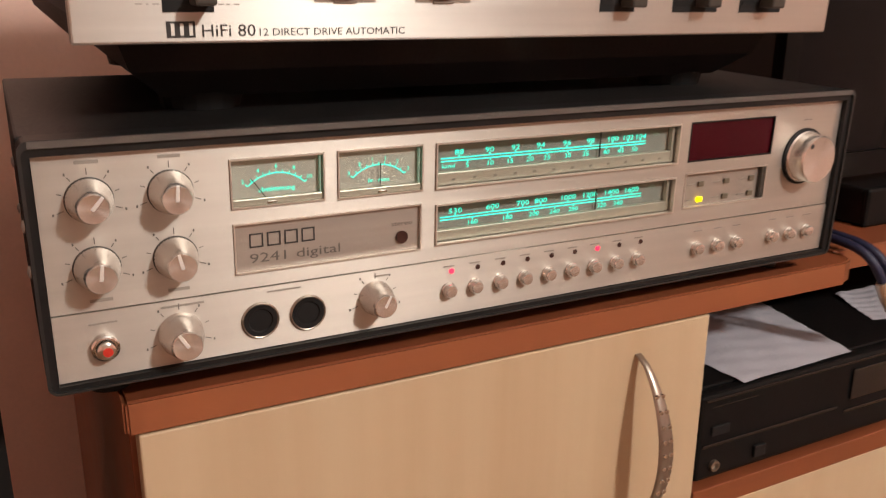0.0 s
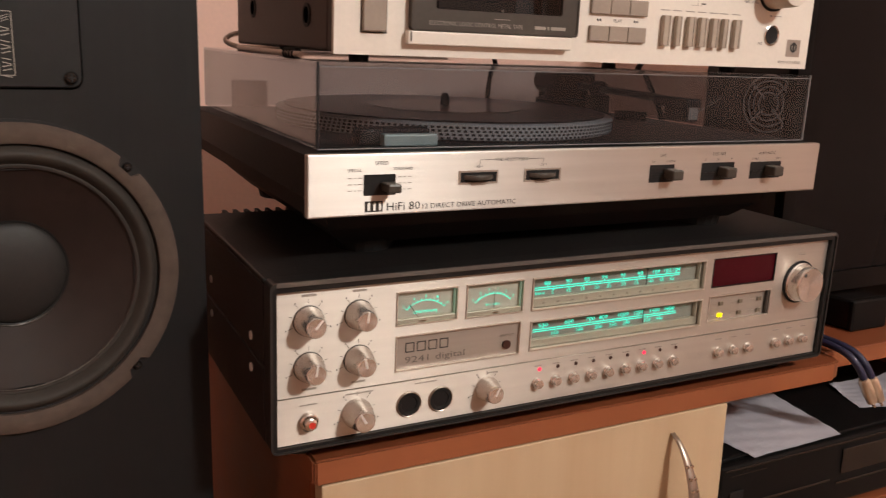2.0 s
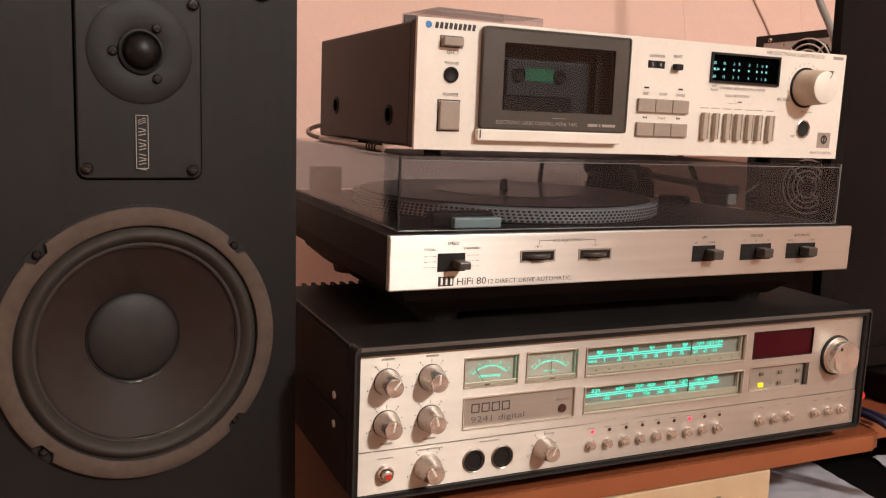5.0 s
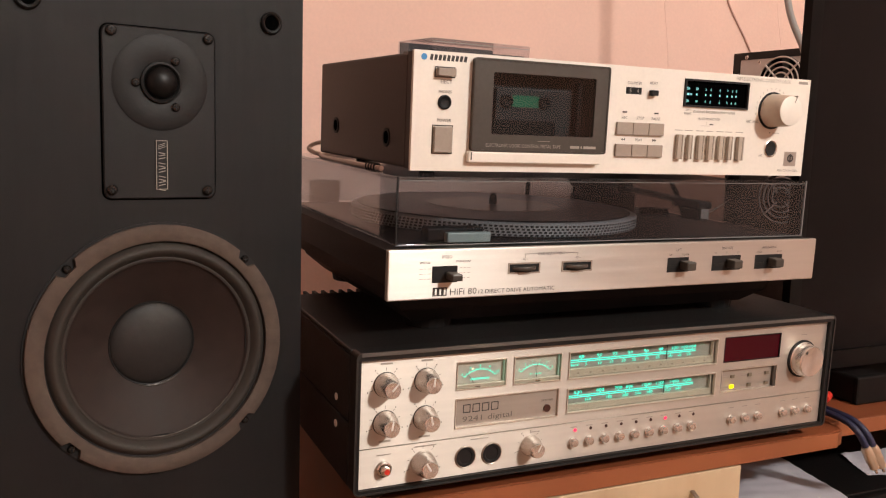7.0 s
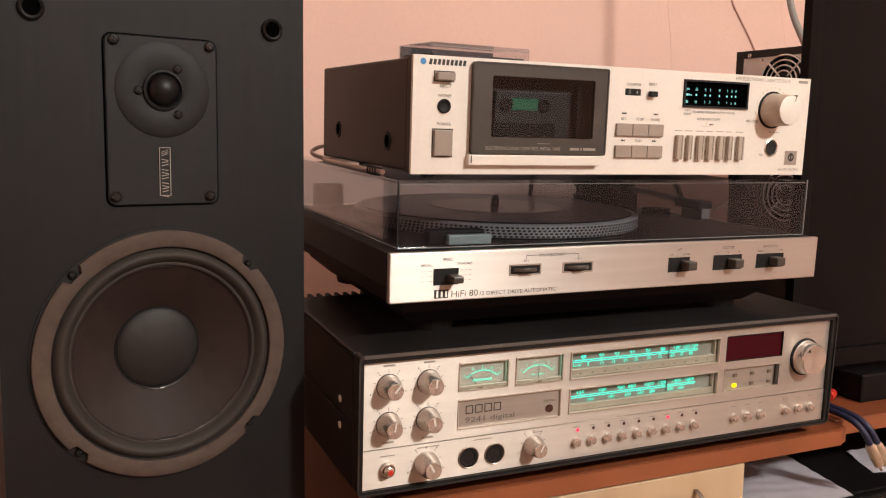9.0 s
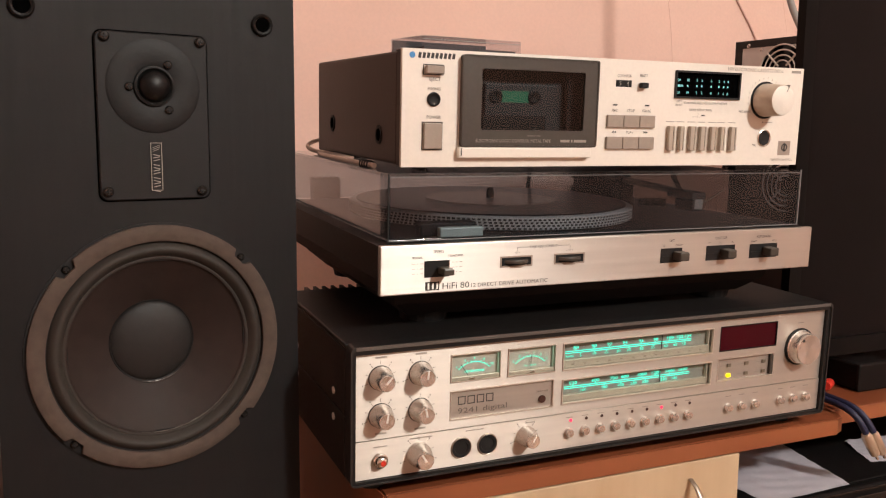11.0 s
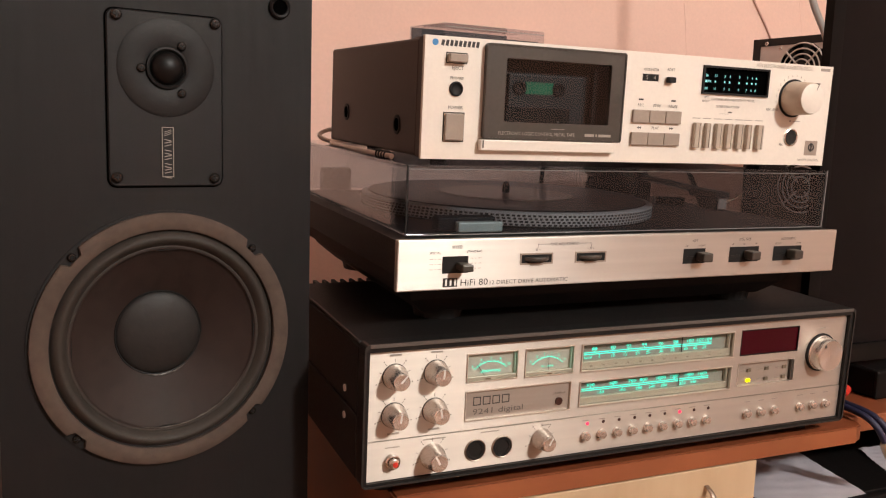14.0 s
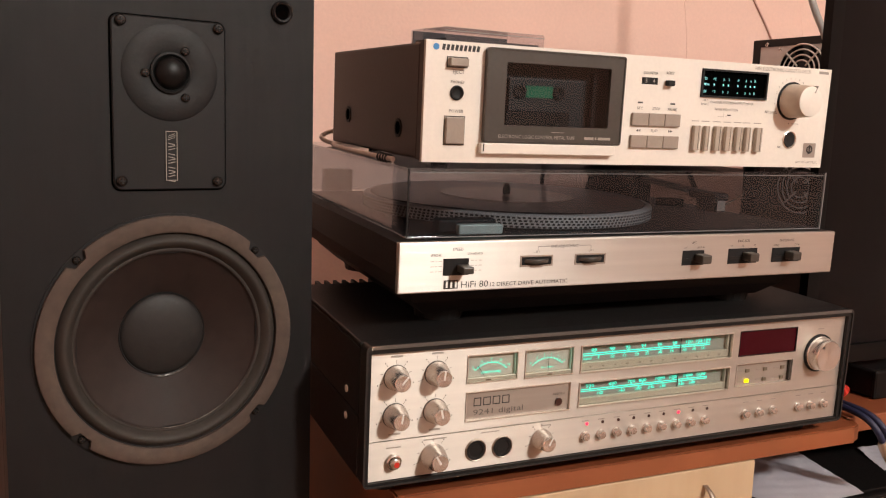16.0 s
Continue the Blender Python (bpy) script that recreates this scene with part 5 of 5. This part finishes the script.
    for k in range(6):
        z = 1.0335 - k * 0.0051
        m = stroke(0.0326, z, 0.0377, z + (0.0012 if k % 2 else -0.0012), 0.0006, -0.0041)
        stroke(0.0326, z - 0.0028, 0.0377, z - 0.0028 + (-0.0010 if k % 2 else 0.0010), 0.0006, -0.0041, m)
        part("badge_mark", m, INK_PALE, b)
    for x in (-0.0553, 0.1261):
        g = part("grille_socket", lathe(x, 0, 1.1401, [(0.0090, 0.0), (0.0090, 0.0022), (0.0078, 0.0030), (0.0062, 0.0024), (0.0056, 0.0006)], 28), DOME, t, "grille peg socket", smooth=True)
        part("socket_hole", lathe(x, 0, 1.1401, [(0.0062, 0.0006), (0, 0.0004)], 20), PIT, g)


make_speaker()


# ---- television ----
def make_television():
    t = thing("television", (1.05, 0.53, TOP), "large flat television with a dark switched-off screen", "television")
    x0, x1, z0, z1, F = 0.572, 1.42, 0.785, 1.250, 0.512
    part("bezel", sheet(x0, x1, z0, z1, F, F + 0.012, [(x0 + 0.018, x1 - 0.018, z0 + 0.022, z1 - 0.018)]), TVBEZEL, t, "glossy black bezel")
    part("screen", box(x0 + 0.018, x1 - 0.018, F + 0.004, F + 0.010, z0 + 0.022, z1 - 0.018), SCREEN, t, "dark switched-off screen")
    part("back_cover", box(x0 + 0.05, x1 - 0.05, F + 0.0125, F + 0.05, z0 + 0.03, z1 - 0.004, 0.004), TVBEZEL, t)
    part("neck", box(0.93, 1.05, F + 0.02, F + 0.05, TOP + 0.012, z0 + 0.003), TVBEZEL, t)
    part("base", box(0.80, 1.18, F - 0.03, F + 0.16, TOP, TOP + 0.0118, 0.004), TVBEZEL, t, "glossy black foot")


make_television()


# ---- computer tower behind the stack ----
def make_tower():
    # built facing the front, then turned so that its rear looks along the wall
    t = thing("computer_tower", (0.8145, 0.7836, TOP), "black computer tower showing its rear fans", "computer", rz=-81)
    w, top, deep = 0.0925, 0.465, 0.36
    part("case", box(-w, w, 0.0125, deep, 0, top, 0.002), BLACK, t)
    fans = ((-0.0015, 0.4145), (0.016, 0.238))
    holes = [(fx - 0.0775, fx + 0.060, fz - 0.06, fz + 0.039) for fx, fz in fans]
    part("rear_plate", sheet(-w, w, 0, top, 0, 0.012, holes), BLACK, t, "black steel rear plate")
    screw("case_screw", -0.0665, 0, top - 0.008, 0.0035, CHROME, t)
    for n, (fx, fz) in enumerate(fans):
        x0, x1, z0, z1 = holes[n]
        # the lower fan's shade is put into darker plate and grille colours
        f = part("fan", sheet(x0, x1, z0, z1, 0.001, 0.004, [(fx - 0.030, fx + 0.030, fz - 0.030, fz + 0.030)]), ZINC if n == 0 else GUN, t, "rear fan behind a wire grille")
        # flat black disc draws the dark of the fan opening
        part("fan_hole", lathe(fx, 0.0008, fz, [(0.0405, 0.0), (0.0405, 0.0003), (0, 0.0003)], 48), PIT, f, "black disc for the shade in the fan opening")
        part("hub", lathe(fx, 0.0004, fz, [(0.016, 0.0), (0.016, 0.001), (0, 0.001)], 28), BLACK_LIP, f)
        for k in range(7):
            a0 = k * 2 * math.pi / 7
            b = bmesh.new()
            for dy in (0.0, 0.0004):
                b.faces.new([b.verts.new((fx + rr * math.cos(a), 0.0002 - dy, fz + rr * math.sin(a))) for rr, a in ((0.016, a0), (0.042, a0 + 0.35), (0.042, a0 + 0.75), (0.016, a0 + 0.5))])
            part("blade", b, BLACK_LIP, f)
        for rr in (0.0395, 0.0315, 0.0235, 0.0155):
            pts = lathe(fx, -0.002, fz, [(rr, 0.0), (rr + 0.0013, 0.0010), (rr, 0.0020), (rr - 0.0013, 0.0010), (rr, 0.0)], 48)
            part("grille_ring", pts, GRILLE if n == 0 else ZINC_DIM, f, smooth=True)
        for k in range(4):
            a = radians(45 + 90 * k)
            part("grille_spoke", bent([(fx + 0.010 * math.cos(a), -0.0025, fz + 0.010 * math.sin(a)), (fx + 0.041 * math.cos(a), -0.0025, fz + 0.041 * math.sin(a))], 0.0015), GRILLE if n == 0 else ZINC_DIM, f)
        for sx in (-1, 1):
            for sz in (-1, 1):
                screw("fan_screw", fx + sx * 0.041, 0.001, fz + sz * 0.034, 0.0028, CHROME, f)


make_tower()


# ---- video recorder with papers on it ----
def make_recorder():
    B = 0.5727
    t = thing("video_recorder", (0.66, 0.6, B), "black video recorder in the open bay", "video recorder")
    x0, x1, F, z1 = 0.440, 0.872, 0.436, 0.652
    part("case", box(x0 + 0.002, x1 - 0.002, F + 0.0125, 0.76, B + 0.006, z1, 0.0015), VIDEO, t)
    part("front", box(x0, x1, F, F + 0.012, B + 0.005, z1 - 0.001, 0.003), VIDEO, t, "black plastic front")
    part("flap", box(x0 + 0.17, x1 - 0.03, F - 0.0022, F - 0.0002, 0.612, 0.640, 0.001), VIDEO_LINE, t, "glossy black tape flap")
    part("strip", box(x0 + 0.004, x0 + 0.155, F - 0.0015, F - 0.0002, 0.6065, 0.6095, 0.0005), VIDEO_LINE, t)
    part("strip", box(x0 + 0.165, x1 - 0.01, F - 0.0015, F - 0.0002, 0.6005, 0.6035, 0.0005), VIDEO_LINE, t)
    part("top_edge", box(x0 + 0.004, x1 - 0.004, F - 0.0012, F - 0.0002, 0.6455, 0.6480, 0.0005), VIDEO_LINE, t)
    part("key", box(x0 + 0.012, x0 + 0.030, F - 0.0020, F - 0.0002, 0.616, 0.624, 0.0006), DARK, t)
    part("key", box(x0 + 0.060, x0 + 0.072, F - 0.0030, F - 0.0002, 0.586, 0.596, 0.0006), DARK, t)
    part("legend_bar", flat(x0 + 0.012, x0 + 0.060, 0.6395, 0.6405, F - 0.0001), VIDEO_LINE, t)
    part("gold_socket", lathe(0.458, F, 0.5895, [(0.0045, 0), (0.0045, 0.0030), (0.0032, 0.0032), (0.0028, 0.0005), (0, 0.0005)], 20), BRONZE, t, "dull metal socket", smooth=True)
    for x in (x0 + 0.04, x1 - 0.04):
        for y in (F + 0.04, 0.72):
            part("foot", disc_z(x, y, [(0, B), (0.012, B), (0.012, B + 0.0062), (0, B + 0.0062)], 14), DARK, t)


def make_paper(label, corners, z):
    x = sum(c[0] for c in corners) / 4
    y = sum(c[1] for c in corners) / 4
    t = thing("paper_sheet", (x, y, z), label, "paper")
    bm = bmesh.new()
    n = 28
    grid = {}
    for i in range(n + 1):
        for k in range(n + 1):
            u, v = i / n, k / n
            a = Vector(corners[0]).lerp(Vector(corners[1]), u)
            b = Vector(corners[3]).lerp(Vector(corners[2]), u)
            q = a.lerp(b, v)
            for s in (0, 1):
                grid[i, k, s] = bm.verts.new((q.x, q.y, z + 0.0004 + 0.0004 * s + 0.0016 * (math.sin(u * 5) ** 2) * v + 0.0022 * abs(math.sin(7.5 * (u - 0.35 * v) + 0.6)) ** 6 * (0.2 + v) + 0.0007 * math.sin(19 * v + 6 * u) ** 2))
    for i in range(n):
        for k in range(n):
            bm.faces.new([grid[q] for q in ((i, k, 1), (i + 1, k, 1), (i + 1, k + 1, 1), (i, k + 1, 1))])
            bm.faces.new([grid[q] for q in ((i, k + 1, 0), (i + 1, k + 1, 0), (i + 1, k, 0), (i, k, 0))])
    part("leaf", bm, PAPER, t, smooth=True)


make_recorder()
make_paper("white folded paper sheet on the video recorder", [(0.485, 0.4385), (0.612, 0.4415), (0.640, 0.585), (0.475, 0.570)], 0.6522)
make_paper("white paper sheet lying on the video recorder", [(0.695, 0.483), (0.800, 0.4445), (0.830, 0.540), (0.722, 0.546)], 0.6522)


# ---- cables and small clutter ----
def make_plug_leads():
    t = thing("audio_lead", (0.62, 0.46, TOP), "navy twin audio lead hanging over the cabinet edge", "cable")
    for k, dx in enumerate((0.0, 0.0115)):
        lead = bent([(0.60 + dx, 0.62, TOP + 0.006), (0.590 + dx, 0.53, TOP + 0.010), (0.586 + dx, 0.465, TOP + 0.012), (0.589 + dx, 0.430, TOP + 0.010), (0.5935 + dx, 0.4185, TOP - 0.002), (0.602 + dx, 0.4165, TOP - 0.018)], 0.0037)
        c = part("lead", lead, BLUECABLE, t, smooth=True)
        turn = Matrix.Translation((0.600 + dx, 0.4165, TOP - 0.0165)) @ Matrix.Rotation(radians(-4), 4, "X") @ Matrix.Rotation(radians(-32), 4, "Y")
        b = disc_z(0, 0, [(0, 0.0), (0.0044, 0.0), (0.0058, -0.004), (0.0060, -0.020), (0.0054, -0.0215), (0.0052, -0.030), (0.0042, -0.030), (0, -0.029)], 20)
        bmesh.ops.transform(b, matrix=turn, verts=b.verts)
        p = part("plug", b, PLUG, c, "pale gold phono plug", smooth=True)
        b = disc_z(0, 0, [(0.0016, -0.029), (0.0016, -0.038), (0, -0.0385)], 12)
        bmesh.ops.transform(b, matrix=turn, verts=b.verts)
        part("pin", b, CHROME, c, "bright centre pin", smooth=True)


def cable(label, points, r, mat, lean=False):
    t = thing("cable", points[0], label, "cable")
    part("jacket", bent(points, r), mat, t, smooth=True)
    if lean:
        tilt(t, 0.425, 0.938)


make_plug_leads()
cable("beige cable lying on the turntable lid", [(0.30, 0.76, 1.0205), (0.12, 0.77, 1.0205), (0.058, 0.745, 1.0205), (0.046, 0.66, 1.0205), (0.046, 0.55, 1.0205), (0.050, 0.50, 1.0205)], 0.0024, BEIGECABLE, True)
cable("beige cable looping down behind the deck", [(0.12, 0.715, 1.040), (0.07, 0.735, 1.036), (0.050, 0.742, 1.031), (0.047, 0.735, 1.0235), (0.06, 0.72, 1.0206)], 0.0024, BEIGECABLE, True)
cable("black cable hanging behind the turntable", [(0.389, 0.83, 0.75), (0.389, 0.83, 0.9), (0.391, 0.83, 1.0), (0.388, 0.80, 1.04)], 0.003, BLACKCABLE)
cable("black cable curving behind the turntable", [(0.535, 0.73, 1.06), (0.560, 0.73, 1.012), (0.580, 0.73, 0.985), (0.600, 0.73, 0.945), (0.605, 0.735, 0.85), (0.61, 0.74, 0.745)], 0.0035, BLACKCABLE)
cable("grey cable hanging beside the television", [(0.78, 0.765, 1.50), (0.79, 0.765, 1.36), (0.785, 0.765, 1.28), (0.786, 0.735, 1.222), (0.788, 0.70, 1.17), (0.79, 0.66, 0.95), (0.79, 0.62, 0.745)], 0.005, GREYCABLE)


def make_adapter():
    t = thing("power_adapter", (0.72, 0.55, TOP), "black box-shaped adapter on the bench", "adapter")
    part("body", box(0.675, 0.735, 0.492, 0.497, TOP, TOP + 0.036, 0.003), VIDEO, t)
    part("body_back", box(0.677, 0.733, 0.4972, 0.62, TOP, TOP + 0.035, 0.003), VIDEO, t)


make_adapter()


def make_red_plug():
    t = thing("red_plug", (0.60, 0.52, TOP), "small red plug standing in for a red glow behind the receiver", "plug")
    b = lathe(0, 0, 0, [(0, 0), (0.005, 0), (0.006, -0.003), (0.006, -0.018), (0.003, -0.022), (0, -0.022)], 16)
    bmesh.ops.transform(b, matrix=Matrix.Translation((0.641, 0.510, TOP + 0.0075)) @ Matrix.Rotation(radians(-60), 4, "Z"), verts=b.verts)
    # bright red of the sleeve stands in for a red glow
    part("sleeve", b, RED_CAP, t, "red sleeve, the glow put into its colour", smooth=True)
    part("tail", bent([(0.658, 0.520, TOP + 0.0075), (0.661, 0.56, TOP + 0.006), (0.66, 0.62, TOP + 0.003)], 0.0025), BLACKCABLE, t, smooth=True)


make_red_plug()


# dull wire down the wall; two thin ridges stand in for faint shadow lines
cable("dull wire hanging down the wall", [(0.97, 1.158, 1.60), (1.026, 1.158, 1.365), (1.053, 1.158, 1.329), (1.080, 1.158, 1.294), (1.110, 1.158, 1.256), (1.20, 1.158, 1.10)], 0.0021, WALL_WIRE)
cable("thin ridge standing in for a faint shadow line on the wall", [(1.15, 1.1613, 1.60), (1.165, 1.1613, 1.38), (1.19, 1.1613, 1.30), (1.21, 1.1613, 1.2), (1.21, 1.1613, 1.0)], 0.0018, PINK)
cable("thin ridge standing in for a faint shadow line on the wall", [(0.845, 1.1613, 1.60), (0.876, 1.1613, 1.36), (0.887, 1.1613, 1.30), (0.903, 1.1613, 1.21), (0.91, 1.1613, 1.0)], 0.0022, PINK)
# coiled wire ties beside the deck
for k in range(4):
    t = thing("wire_tie", (0.0475, 0.505 + k * 0.007, 1.0182), "dark wire tie round the beige cable", "wire tie", group="wire ties on the cable")
    part("loop", lathe(0.0475, 0.505 + k * 0.007, 1.0210, [(0.0036, 0), (0.0044, 0.001), (0.0036, 0.002), (0.0028, 0.001), (0.0036, 0)], 20), BLACKCABLE, t, smooth=True)
    tilt(t, 0.425, 0.938)
